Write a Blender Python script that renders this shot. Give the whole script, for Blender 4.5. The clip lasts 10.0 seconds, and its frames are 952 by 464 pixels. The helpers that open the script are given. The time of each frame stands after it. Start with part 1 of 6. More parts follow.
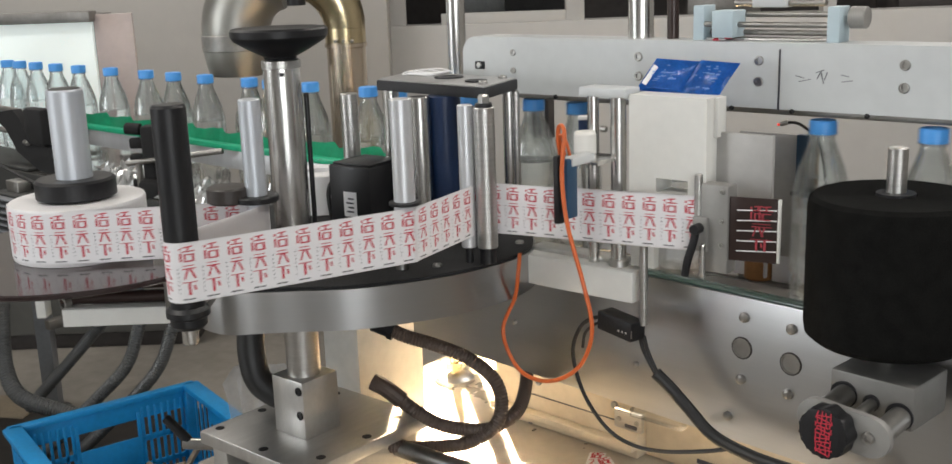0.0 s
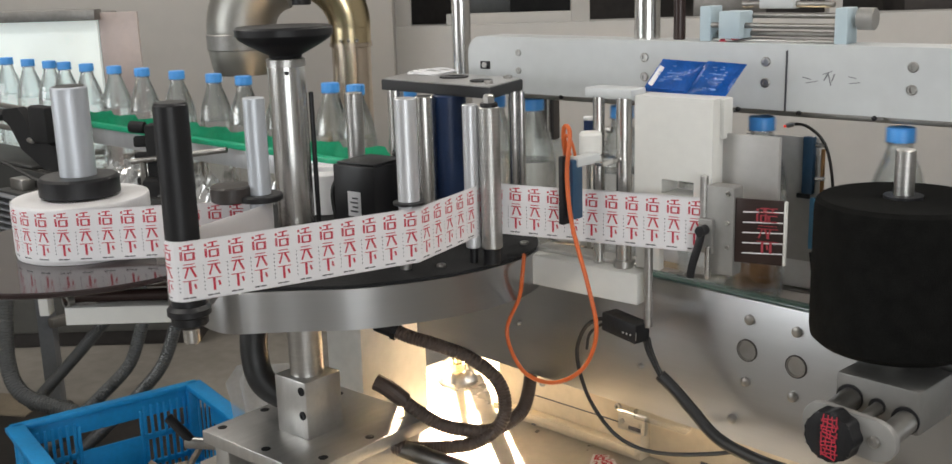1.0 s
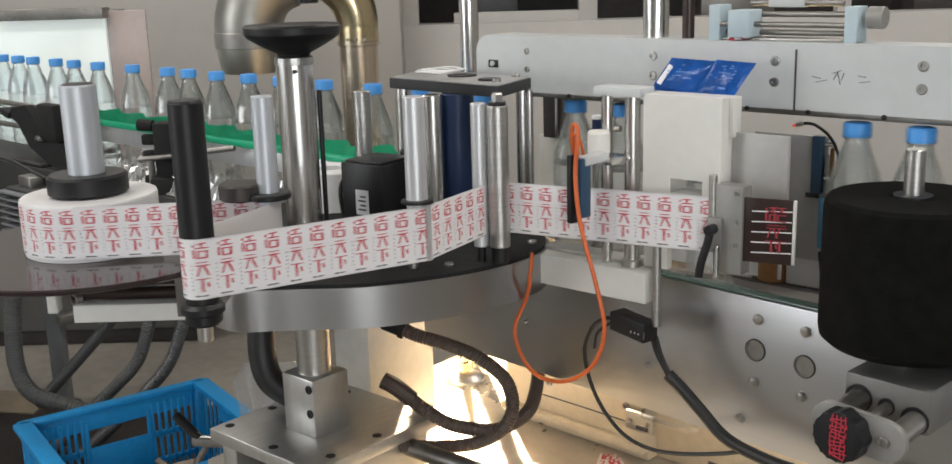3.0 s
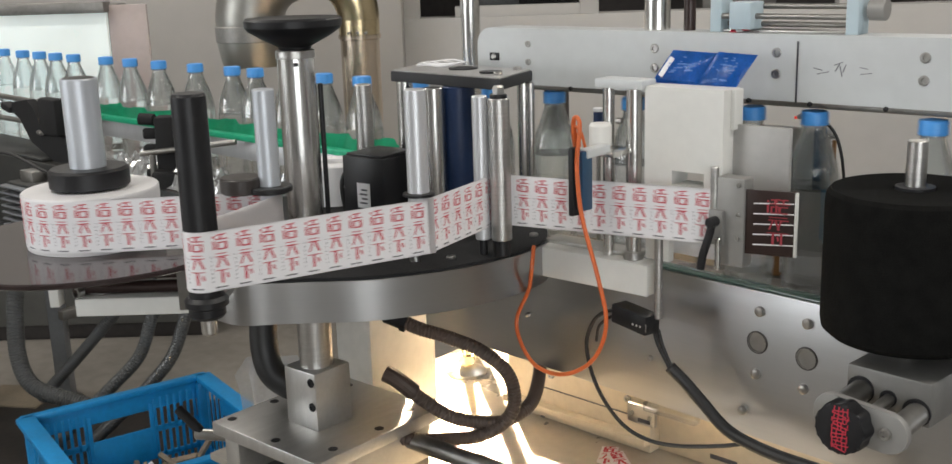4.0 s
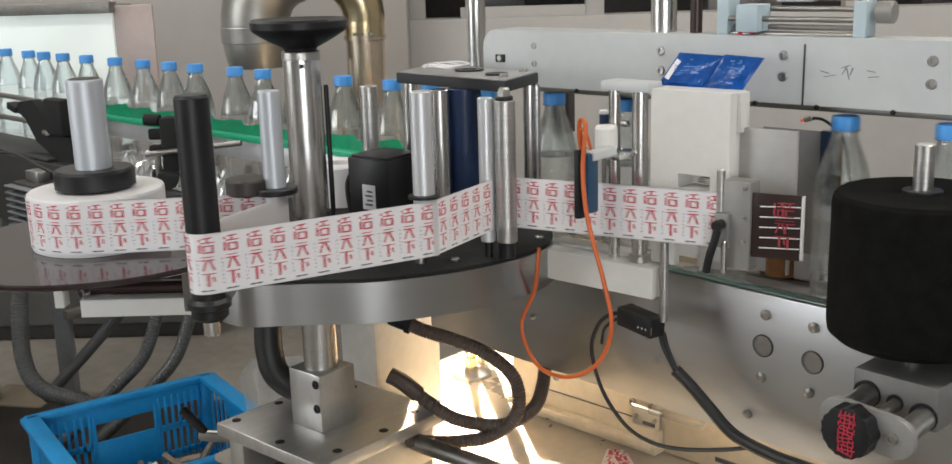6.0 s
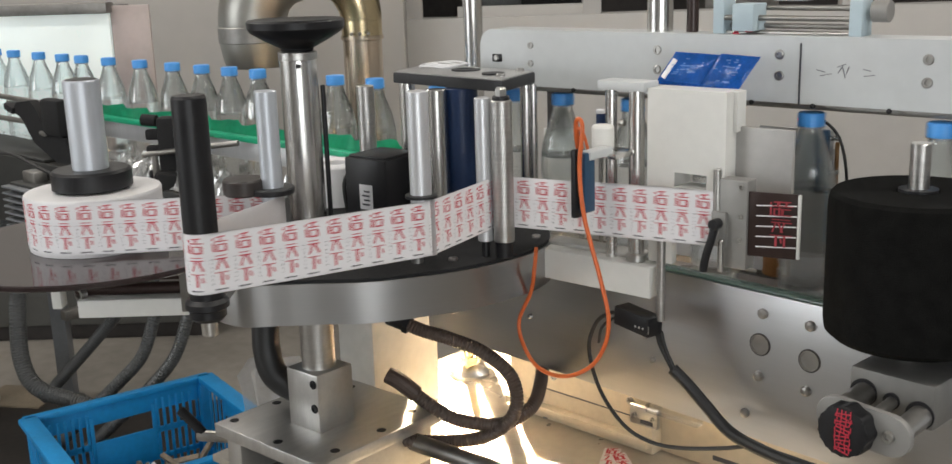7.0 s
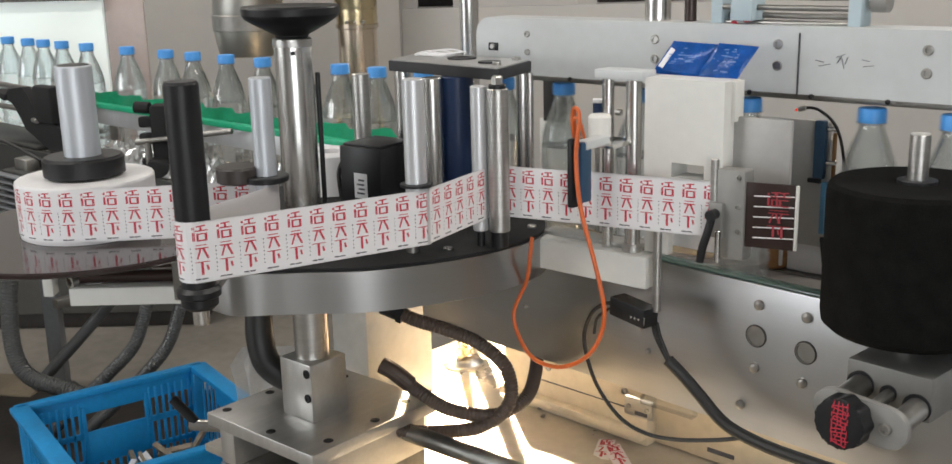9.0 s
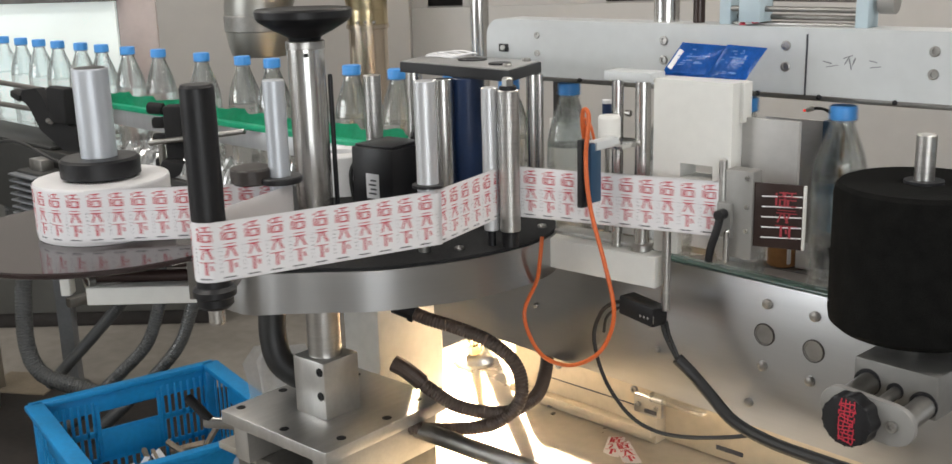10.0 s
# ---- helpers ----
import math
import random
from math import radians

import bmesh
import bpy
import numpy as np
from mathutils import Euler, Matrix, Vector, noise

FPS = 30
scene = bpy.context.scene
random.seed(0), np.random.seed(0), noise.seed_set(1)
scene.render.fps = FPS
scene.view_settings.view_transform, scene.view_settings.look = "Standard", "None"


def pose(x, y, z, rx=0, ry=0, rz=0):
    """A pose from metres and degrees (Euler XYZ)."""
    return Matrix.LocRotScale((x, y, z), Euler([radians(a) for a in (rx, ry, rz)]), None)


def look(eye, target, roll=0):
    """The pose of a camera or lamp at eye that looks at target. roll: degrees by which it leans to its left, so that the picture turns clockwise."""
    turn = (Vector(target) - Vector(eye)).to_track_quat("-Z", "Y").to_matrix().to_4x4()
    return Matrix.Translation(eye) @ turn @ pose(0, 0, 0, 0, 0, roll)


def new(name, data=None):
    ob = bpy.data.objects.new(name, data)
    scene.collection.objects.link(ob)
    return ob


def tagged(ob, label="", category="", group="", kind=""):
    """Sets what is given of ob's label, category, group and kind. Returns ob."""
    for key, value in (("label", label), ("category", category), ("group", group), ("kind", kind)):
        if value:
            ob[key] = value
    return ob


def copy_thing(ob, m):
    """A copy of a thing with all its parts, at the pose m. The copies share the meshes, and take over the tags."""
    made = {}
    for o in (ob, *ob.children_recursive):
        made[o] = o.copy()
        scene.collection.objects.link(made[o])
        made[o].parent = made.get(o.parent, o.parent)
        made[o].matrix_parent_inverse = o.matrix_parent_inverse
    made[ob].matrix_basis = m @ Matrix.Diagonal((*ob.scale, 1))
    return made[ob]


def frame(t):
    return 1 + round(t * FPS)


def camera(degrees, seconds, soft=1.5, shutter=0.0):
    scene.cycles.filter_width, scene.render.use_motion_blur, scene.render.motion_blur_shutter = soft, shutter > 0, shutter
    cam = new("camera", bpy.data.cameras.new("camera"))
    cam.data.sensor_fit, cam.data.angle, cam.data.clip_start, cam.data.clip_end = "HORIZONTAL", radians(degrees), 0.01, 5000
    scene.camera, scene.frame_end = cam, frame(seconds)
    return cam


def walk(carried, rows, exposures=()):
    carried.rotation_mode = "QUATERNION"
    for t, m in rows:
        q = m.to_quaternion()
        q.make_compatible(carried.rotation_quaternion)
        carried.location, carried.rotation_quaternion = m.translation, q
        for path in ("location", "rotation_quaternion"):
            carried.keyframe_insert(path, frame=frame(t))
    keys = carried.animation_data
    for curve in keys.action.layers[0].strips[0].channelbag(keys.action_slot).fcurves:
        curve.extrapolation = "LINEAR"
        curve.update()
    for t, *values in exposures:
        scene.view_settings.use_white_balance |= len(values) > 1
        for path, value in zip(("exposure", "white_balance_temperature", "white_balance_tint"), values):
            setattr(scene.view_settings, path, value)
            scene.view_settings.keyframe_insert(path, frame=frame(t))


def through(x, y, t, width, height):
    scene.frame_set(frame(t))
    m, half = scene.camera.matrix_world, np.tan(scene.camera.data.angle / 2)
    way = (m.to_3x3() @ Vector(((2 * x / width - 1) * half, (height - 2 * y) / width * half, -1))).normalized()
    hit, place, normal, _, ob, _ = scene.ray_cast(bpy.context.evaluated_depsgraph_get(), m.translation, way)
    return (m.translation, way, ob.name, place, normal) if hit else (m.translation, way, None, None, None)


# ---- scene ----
cam = camera(46.7, 10.0, shutter=0.5)

PATH = [
    (0, (-0.012, -0.001, 1.349), (-1.28, 1.471, 0.874), -2.0),
    (0.5, (-0.015, 0.002, 1.346), (-1.283, 1.471, 0.864), -1.6),
    (1, (-0.016, 0.002, 1.347), (-1.289, 1.47, 0.874), -1.7),
    (1.5, (-0.016, 0.001, 1.349), (-1.292, 1.467, 0.879), -1.8),
    (2, (-0.018, 0.001, 1.347), (-1.301, 1.461, 0.874), -1.6),
    (2.5, (-0.018, 0.002, 1.347), (-1.3, 1.463, 0.876), -1.6),
    (4, (-0.018, 0.002, 1.345), (-1.301, 1.458, 0.86), -1.8),
    (4.5, (-0.018, 0.003, 1.345), (-1.305, 1.456, 0.864), -1.7),
    (5, (-0.018, 0.002, 1.347), (-1.307, 1.456, 0.871), -1.8),
    (5.5, (-0.021, 0.003, 1.346), (-1.311, 1.454, 0.865), -1.6),
    (7, (-0.019, 0.003, 1.347), (-1.305, 1.456, 0.862), -1.8),
    (7.5, (-0.02, 0.003, 1.345), (-1.303, 1.459, 0.862), -1.6),
    (8, (-0.017, 0.002, 1.346), (-1.297, 1.461, 0.862), -1.5),
    (8.5, (-0.018, 0.002, 1.345), (-1.294, 1.463, 0.859), -1.5),
    (9, (-0.026, 0.008, 1.343), (-1.301, 1.465, 0.842), -1.4),
    (9.5, (-0.005, -0.01, 1.35), (-1.301, 1.428, 0.846), -1.5),
    (10, (-0.018, -0.004, 1.349), (-1.305, 1.441, 0.845), -1.6),
]
walk(cam, [(t, look(eye, target, roll)) for t, eye, target, roll in PATH],
     exposures=[(0, 0.05), (1.0, 0.0), (8.5, 0.0), (9.0, 0.06), (9.5, 0.16), (10.0, 0.14)])

# ---- light ----
world = bpy.data.worlds.new("world")
scene.world = world
world.use_nodes = True
_n = world.node_tree.nodes
_sky = _n.new("ShaderNodeTexSky")
_sky.sky_type, _sky.sun_disc = "NISHITA", False
_sky.sun_elevation, _sky.sun_rotation = radians(35), radians(120)
world.node_tree.links.new(_sky.outputs[0], _n["Background"].inputs[0])
_n["Background"].inputs[1].default_value = 0.1

YAW = Matrix.Rotation(radians(41), 4, "Z")     # room axes turned 41 degrees, square to the camera's view


def room(u, v, z):
    """A place from room axes: u along the back wall, v towards it."""
    return (YAW @ Vector((u, v, z)))[:]


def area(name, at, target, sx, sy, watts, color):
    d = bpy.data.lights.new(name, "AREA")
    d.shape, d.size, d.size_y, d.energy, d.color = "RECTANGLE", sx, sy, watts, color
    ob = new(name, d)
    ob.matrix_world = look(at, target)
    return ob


# Room light from added area lamps; none of their sources is in view.
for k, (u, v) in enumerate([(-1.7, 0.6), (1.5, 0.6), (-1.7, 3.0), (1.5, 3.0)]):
    area("ceiling_area_light", room(u, v, 3.0), room(u, v + 0.01, 0), 1.3, 0.35, 29, (1.0, 0.95, 0.88))
area("west_area_light", room(-3.97, 0.3, 1.75), room(-3.0, 0.3, 1.75), 2.0, 1.3, 46, (0.93, 0.97, 1.0))
area("south_area_light", room(0.6, -3.07, 1.55), room(0.6, 0.0, 1.55), 1.8, 1.8, 62, (0.95, 0.98, 1.0))

# Unseen spot added for the warm pool on the cabinet; true source unknown.
_sp = bpy.data.lights.new("warm_pool_spot", "SPOT")
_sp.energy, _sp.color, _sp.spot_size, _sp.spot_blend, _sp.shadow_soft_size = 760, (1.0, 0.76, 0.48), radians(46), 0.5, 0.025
new("warm_pool_spot", _sp).matrix_world = look((-1.62, 1.74, 1.02), (-1.06, 1.27, 0.6))

# ---- materials ----


def mat(name, color, rough=0.5, metal=0.0, vary=0.12, scale=18.0, bump=0.0, bscale=120.0, stretch=(1, 1, 1), spec=0.5, coat=0.0, rvary=0.12):
    """Procedural surface: base colour with variation at two scales, uneven gloss and fine relief."""
    m = bpy.data.materials.new(name)
    m.use_nodes = True
    nt = m.node_tree
    n, l = nt.nodes, nt.links
    b = n["Principled BSDF"]
    b.inputs["Metallic"].default_value = metal
    b.inputs["Specular IOR Level"].default_value = spec
    b.inputs["Coat Weight"].default_value = coat
    co = n.new("ShaderNodeTexCoord")
    mp = n.new("ShaderNodeMapping")
    mp.inputs["Scale"].default_value = stretch
    l.new(co.outputs["Object"], mp.inputs[0])
    a = n.new("ShaderNodeTexNoise")
    a.inputs["Scale"].default_value, a.inputs["Detail"].default_value = scale, 6
    f = n.new("ShaderNodeTexNoise")
    f.inputs["Scale"].default_value, f.inputs["Detail"].default_value = scale * 9, 3
    l.new(mp.outputs[0], a.inputs["Vector"])
    l.new(mp.outputs[0], f.inputs["Vector"])
    mix = n.new("ShaderNodeMix")
    mix.data_type = "FLOAT"
    mix.inputs["Factor"].default_value = 0.35
    l.new(a.outputs["Fac"], mix.inputs[2])
    l.new(f.outputs["Fac"], mix.inputs[3])
    cr = n.new("ShaderNodeValToRGB")
    lo, hi = 1 - vary * 1.6, 1 + vary
    cr.color_ramp.elements[0].position, cr.color_ramp.elements[1].position = 0.3, 0.7
    cr.color_ramp.elements[0].color = (*[min(1, c * lo) for c in color], 1)
    cr.color_ramp.elements[1].color = (*[min(1, c * hi) for c in color], 1)
    l.new(mix.outputs[0], cr.inputs[0])
    l.new(cr.outputs[0], b.inputs["Base Color"])
    mr = n.new("ShaderNodeMapRange")
    mr.inputs["To Min"].default_value, mr.inputs["To Max"].default_value = max(0.02, rough - rvary), min(1, rough + rvary)
    l.new(a.outputs["Fac"], mr.inputs["Value"])
    l.new(mr.outputs[0], b.inputs["Roughness"])
    if bump:
        g = n.new("ShaderNodeTexNoise")
        g.inputs["Scale"].default_value, g.inputs["Detail"].default_value = bscale, 4
        l.new(mp.outputs[0], g.inputs["Vector"])
        bp = n.new("ShaderNodeBump")
        bp.inputs["Strength"].default_value, bp.inputs["Distance"].default_value = bump, 0.002
        l.new(g.outputs["Fac"], bp.inputs["Height"])
        l.new(bp.outputs[0], b.inputs["Normal"])
    return m


def clear(name, tint, ior, through, rough=0.02, sheen=0.0):
    """Clear plastic or water in a thin bottle: straight-through light mixed with refraction."""
    m = bpy.data.materials.new(name)
    m.use_nodes = True
    n, l = m.node_tree.nodes, m.node_tree.links
    n.remove(n["Principled BSDF"])
    t, g, x = n.new("ShaderNodeBsdfTransparent"), n.new("ShaderNodeBsdfGlass"), n.new("ShaderNodeMixShader")
    t.inputs[0].default_value = (*tint, 1)
    g.inputs["Color"].default_value = (*tint, 1)
    g.inputs["IOR"].default_value, g.inputs["Roughness"].default_value = ior, rough
    x.inputs[0].default_value = 1 - through
    l.new(t.outputs[0], x.inputs[1])
    l.new(g.outputs[0], x.inputs[2])
    if sheen:
        s, y = n.new("ShaderNodeBsdfGlossy"), n.new("ShaderNodeMixShader")
        s.inputs["Roughness"].default_value = 0.05
        f, k = n.new("ShaderNodeLayerWeight"), n.new("ShaderNodeMath")
        f.inputs["Blend"].default_value = 0.30
        k.operation, k.inputs[1].default_value = "MULTIPLY", sheen
        l.new(f.outputs["Facing"], k.inputs[0])
        l.new(k.outputs[0], y.inputs[0])
        l.new(x.outputs[0], y.inputs[1])
        l.new(s.outputs[0], y.inputs[2])
        x = y
    l.new(x.outputs[0], n["Material Output"].inputs[0])
    return m


def glow(name, color, strength):
    m = mat(name, color, 0.6)
    b = m.node_tree.nodes["Principled BSDF"]
    b.inputs["Emission Color"].default_value, b.inputs["Emission Strength"].default_value = (*color, 1), strength
    return m


def brushed(m, amount):
    """Grain along the length: reflections smear upright."""
    n, l = m.node_tree.nodes, m.node_tree.links
    b, t = n["Principled BSDF"], n.new("ShaderNodeTangent")
    t.direction_type, t.axis = "RADIAL", "Z"
    b.inputs["Anisotropic"].default_value, b.inputs["Anisotropic Rotation"].default_value = amount, 0.25
    l.new(t.outputs[0], b.inputs["Tangent"])
    return m


def thin_paper(m, amount):
    """Thin sheet that lets part of the light through."""
    n, l = m.node_tree.nodes, m.node_tree.links
    b, t, x = n["Principled BSDF"], n.new("ShaderNodeBsdfTranslucent"), n.new("ShaderNodeMixShader")
    t.inputs[0].default_value = (0.82, 0.80, 0.80, 1)
    x.inputs[0].default_value = amount
    l.new(b.outputs[0], x.inputs[1])
    l.new(t.outputs[0], x.inputs[2])
    l.new(x.outputs[0], n["Material Output"].inputs[0])
    return m


def glassine(m, amount):
    """Half clear backing paper."""
    m = thin_paper(m, 0.5)
    n, l = m.node_tree.nodes, m.node_tree.links
    last, t, x = n["Material Output"].inputs[0].links[0].from_node, n.new("ShaderNodeBsdfTransparent"), n.new("ShaderNodeMixShader")
    x.inputs[0].default_value = amount
    l.new(last.outputs[0], x.inputs[1])
    l.new(t.outputs[0], x.inputs[2])
    l.new(x.outputs[0], n["Material Output"].inputs[0])
    return m


STEEL = mat("brushed_stainless", (0.50, 0.49, 0.47), 0.34, 1.0, 0.10, 9, 0.12, 260, (1, 1, 22))
STEEL_H = brushed(mat("brushed_stainless_plate", (0.43, 0.43, 0.43), 0.31, 1.0, 0.025, 7, 0.0, 220, (0.15, 0.15, 6), rvary=0.015), 0.45)
STEEL_D = mat("dull_steel", (0.30, 0.29, 0.275), 0.45, 1.0, 0.18, 8, 0.15, 150)
CHROME = mat("polished_chrome", (0.70, 0.69, 0.67), 0.25, 1.0, 0.05, 14, rvary=0.07)
PALE_T = mat("pale_anodised_tube", (0.55, 0.58, 0.62), 0.42, 0.55, 0.06, 25, 0.05, 400, (1, 1, 0.1))
ALU = mat("anodised_aluminium", (0.66, 0.67, 0.69), 0.40, 0.65, 0.06, 25, 0.05, 400, (1, 1, 0.1))
ALU_P = mat("milled_aluminium", (0.60, 0.59, 0.57), 0.38, 0.9, 0.08, 20, 0.08, 300, (6, 1, 1))
WHITE = mat("white_paint", (0.585, 0.605, 0.61), 0.42, 0.0, 0.05, 6, 0.05, 500)
REDD = mat("dark_red_ink", (0.36, 0.045, 0.06), 0.5, 0.0, 0.15, 60)
PEN = mat("faded_pen", (0.22, 0.22, 0.24), 0.6, 0.0, 0.3, 60)
PALEB = mat("pale_blue_paint", (0.46, 0.56, 0.61), 0.45, 0.0, 0.05, 8)
CREAM = mat("cream_powder_coat", (0.74, 0.735, 0.70), 0.45, 0.0, 0.04, 8, 0.12, 700)
BLACK = mat("black_plastic", (0.010, 0.010, 0.0115), 0.42, 0.0, 0.25, 25, 0.08, 300, spec=0.4)
BLACK_A = mat("black_anodised", (0.012, 0.012, 0.014), 0.42, 0.1, 0.2, 20, 0.05, 400)
FOAM = mat("black_foam_rubber", (0.008, 0.008, 0.0075), 0.95, 0.0, 0.35, 60, 0.6, 900, spec=0.08)
MATTE = mat("black_rubber_mat", (0.011, 0.011, 0.012), 0.75, 0.0, 0.25, 30, 0.3, 500, spec=0.35)
NAVY = mat("navy_urethane", (0.010, 0.028, 0.085), 0.38, 0.0, 0.15, 25)
CRATE = mat("blue_crate_plastic", (0.006, 0.25, 0.58), 0.45, 0.0, 0.15, 9, 0.12, 90)
CAP = mat("blue_cap", (0.070, 0.33, 0.80), 0.40, 0.0, 0.06, 30)
GREEN = mat("green_guide_plastic", (0.014, 0.40, 0.21), 0.35, 0.0, 0.18, 10, 0.15, 60)
PAPER = mat("label_paper", (0.78, 0.775, 0.785), 0.55, 0.0, 0.03, 40)
LINER = thin_paper(mat("liner_paper", (0.83, 0.82, 0.83), 0.42, 0.0, 0.04, 30), 0.15)
LABELP = thin_paper(mat("thin_label_paper", (0.84, 0.83, 0.845), 0.5, 0.0, 0.03, 40), 0.08)
GLASSINE = glassine(mat("glassine_liner", (0.82, 0.81, 0.81), 0.4, 0.0, 0.05, 30), 0.35)
RED = mat("red_ink", (0.55, 0.035, 0.065), 0.5, 0.0, 0.12, 60)
INK = mat("dark_ink", (0.06, 0.06, 0.07), 0.5, 0.0, 0.1, 60)
ORANGE = mat("orange_cable", (0.62, 0.13, 0.03), 0.40, 0.0, 0.1, 40)
RUBBER = mat("black_cable_rubber", (0.014, 0.014, 0.014), 0.48, 0.0, 0.25, 40)
GREYHOSE = mat("grey_conduit", (0.085, 0.088, 0.088), 0.40, 0.15, 0.2, 15)
# Brown lightened for the warm light reflected on the conduits.
DARKHOSE = mat("dark_conduit", (0.085, 0.060, 0.048), 0.38, 0.1, 0.25, 18)
ACRYL = mat("smoked_acrylic", (0.030, 0.020, 0.020), 0.10, 0.0, 0.25, 12, spec=0.6, rvary=0.05)
FLOOR = mat("concrete_floor", (0.235, 0.215, 0.19), 0.62, 0.0, 0.22, 2.2, 0.3, 40)
WALL = mat("grey_wall_paint", (0.42, 0.405, 0.385), 0.75, 0.0, 0.05, 1.4, 0.15, 60)
WALL_L = mat("pale_wall_paint", (0.50, 0.49, 0.475), 0.75, 0.0, 0.05, 1.4, 0.15, 60)
CEIL = mat("ceiling_paint", (0.72, 0.71, 0.69), 0.8, 0.0, 0.04, 1.5)
# Plain dark tone; also stands for shade behind the window and under the cabinet.
DARK = mat("plain_dark_tone", (0.050, 0.044, 0.042), 0.7, 0.0, 0.3, 3)
BROWN = mat("brown_rod_sleeve", (0.035, 0.020, 0.017), 0.35, 0.2, 0.2, 20)
BRASS = mat("tarnished_brass_steel", (0.66, 0.55, 0.35), 0.22, 1.0, 0.10, 7, 0.05, 40)
HOOD = mat("dull_stainless_hood", (0.36, 0.352, 0.325), 0.40, 1.0, 0.05, 4)
TRAY = mat("wet_steel_tray", (0.30, 0.29, 0.27), 0.14, 0.85, 0.15, 10, 0.1, 60)
LEGP = mat("blue_grey_paint", (0.20, 0.21, 0.225), 0.4, 0.2, 0.1, 10)
SENSB = mat("slate_blue_plastic", (0.022, 0.066, 0.125), 0.4, 0.0, 0.12, 14)
# Near-black tone for shade, grease and a dark pallet on the floor.
FLOORDARK = mat("floor_shade_dark", (0.024, 0.019, 0.016), 0.7, 0.0, 0.4, 5, 0.2, 60)
PUCK = mat("dark_umber_plastic", (0.036, 0.030, 0.027), 0.45, 0.0, 0.2, 20)
AMBER = mat("amber_urethane", (0.42, 0.20, 0.075), 0.35, 0.0, 0.2, 14, 0.1, 80)
# Beige put in for a warm reflection on the steel pipe.
PIPE = mat("beige_reflection_tint", (0.62, 0.53, 0.43), 0.22, 0.9, 0.05, 7)
# Beige holds the warm bounce from the cabinet top.
BEIGE = mat("warm_bounce_steel", (0.56, 0.47, 0.34), 0.5, 0.0, 0.12, 7, 0.1, 100)
PINK = mat("pink_acrylic", (0.50, 0.425, 0.405), 0.35, 0.0, 0.08, 6)
GREYDK = mat("dark_grey_paint", (0.019, 0.0195, 0.018), 0.6, 0.0, 0.25, 6, 0.15, 80)
GLASSEDGE = mat("green_glass_edge", (0.08, 0.13, 0.11), 0.18, 0.0, 0.2, 12, spec=0.7)
BELT = mat("conveyor_belt", (0.42, 0.385, 0.36), 0.3, 0.1, 0.15, 12, 0.15, 90)
SCREWM = mat("steel_screw", (0.40, 0.39, 0.37), 0.35, 1.0, 0.15, 60)
LIGHTBOX = glow("lit_diffuser", (0.80, 0.87, 0.845), 0.36)
LED = glow("red_indicator", (0.8, 0.05, 0.03), 0.8)
WATER = clear("clear_bottle", (0.965, 0.985, 0.99), 1.37, 0.40, sheen=0.55)
BAG = mat("milky_film", (0.72, 0.75, 0.78), 0.25, 0.0, 0.08, 12, 0.5, 30)
BAG.node_tree.nodes["Principled BSDF"].inputs["Alpha"].default_value = 0.42
FILM = clear("clear_film", (0.93, 0.95, 0.97), 1.25, 0.6, 0.12)
GLASS = clear("window_glass", (0.85, 0.88, 0.9), 1.02, 0.9)

# ---- mesh helpers ----


def box(bm, c, s, rz=0.0, bev=0.0015, rx=0.0, ry=0.0):
    r = bmesh.ops.create_cube(bm, size=1.0)
    v = r["verts"]
    bmesh.ops.scale(bm, vec=s, verts=v)
    if bev:
        e = list({e for q in v for e in q.link_edges})
        v = list({q for f in bmesh.ops.bevel(bm, geom=e, offset=min(bev, min(s) * 0.4), segments=2, affect="EDGES", profile=0.5)["faces"] for q in f.verts} | {q for q in v if q.is_valid})
    bmesh.ops.transform(bm, matrix=pose(*c, rx, ry, rz), verts=v)
    return bm


def lathe(bm, prof, at=(0, 0, 0), m=None, n=40, caps=True):
    """A turned form from (radius, height) pairs about z, moved by m or to a place."""
    m = m or Matrix.Translation(at)
    rings = [[bm.verts.new(m @ Vector((r * math.cos(2 * math.pi * k / n), r * math.sin(2 * math.pi * k / n), z))) for k in range(n)] for r, z in prof]
    for a, b in zip(rings, rings[1:]):
        for k in range(n):
            bm.faces.new((a[k], a[(k + 1) % n], b[(k + 1) % n], b[k]))
    if caps:
        bm.faces.new(rings[0][::-1])
        bm.faces.new(rings[-1])
    return bm


def rod(bm, a, b, r, n=24, bev=0.001):
    a, b = Vector(a), Vector(b)
    d = b - a
    m = Matrix.Translation(a) @ d.to_track_quat("Z", "Y").to_matrix().to_4x4()
    L = d.length
    bev = min(bev, r * 0.4, L * 0.4)
    return lathe(bm, [(r - bev, 0), (r, bev), (r, L - bev), (r - bev, L)], m=m, n=n)


def smooth_path(pts, step=6):
    p = [Vector(q) for q in pts]
    p = [p[0] * 2 - p[1]] + p + [p[-1] * 2 - p[-2]]
    out = []
    for i in range(1, len(p) - 2):
        a, b, c, d = p[i - 1:i + 3]
        for k in range(step):
            t = k / step
            out.append(0.5 * ((2 * b) + (c - a) * t + (2 * a - 5 * b + 4 * c - d) * t * t + (3 * b - a - 3 * c + d) * t ** 3))
    out.append(p[-2])
    return out


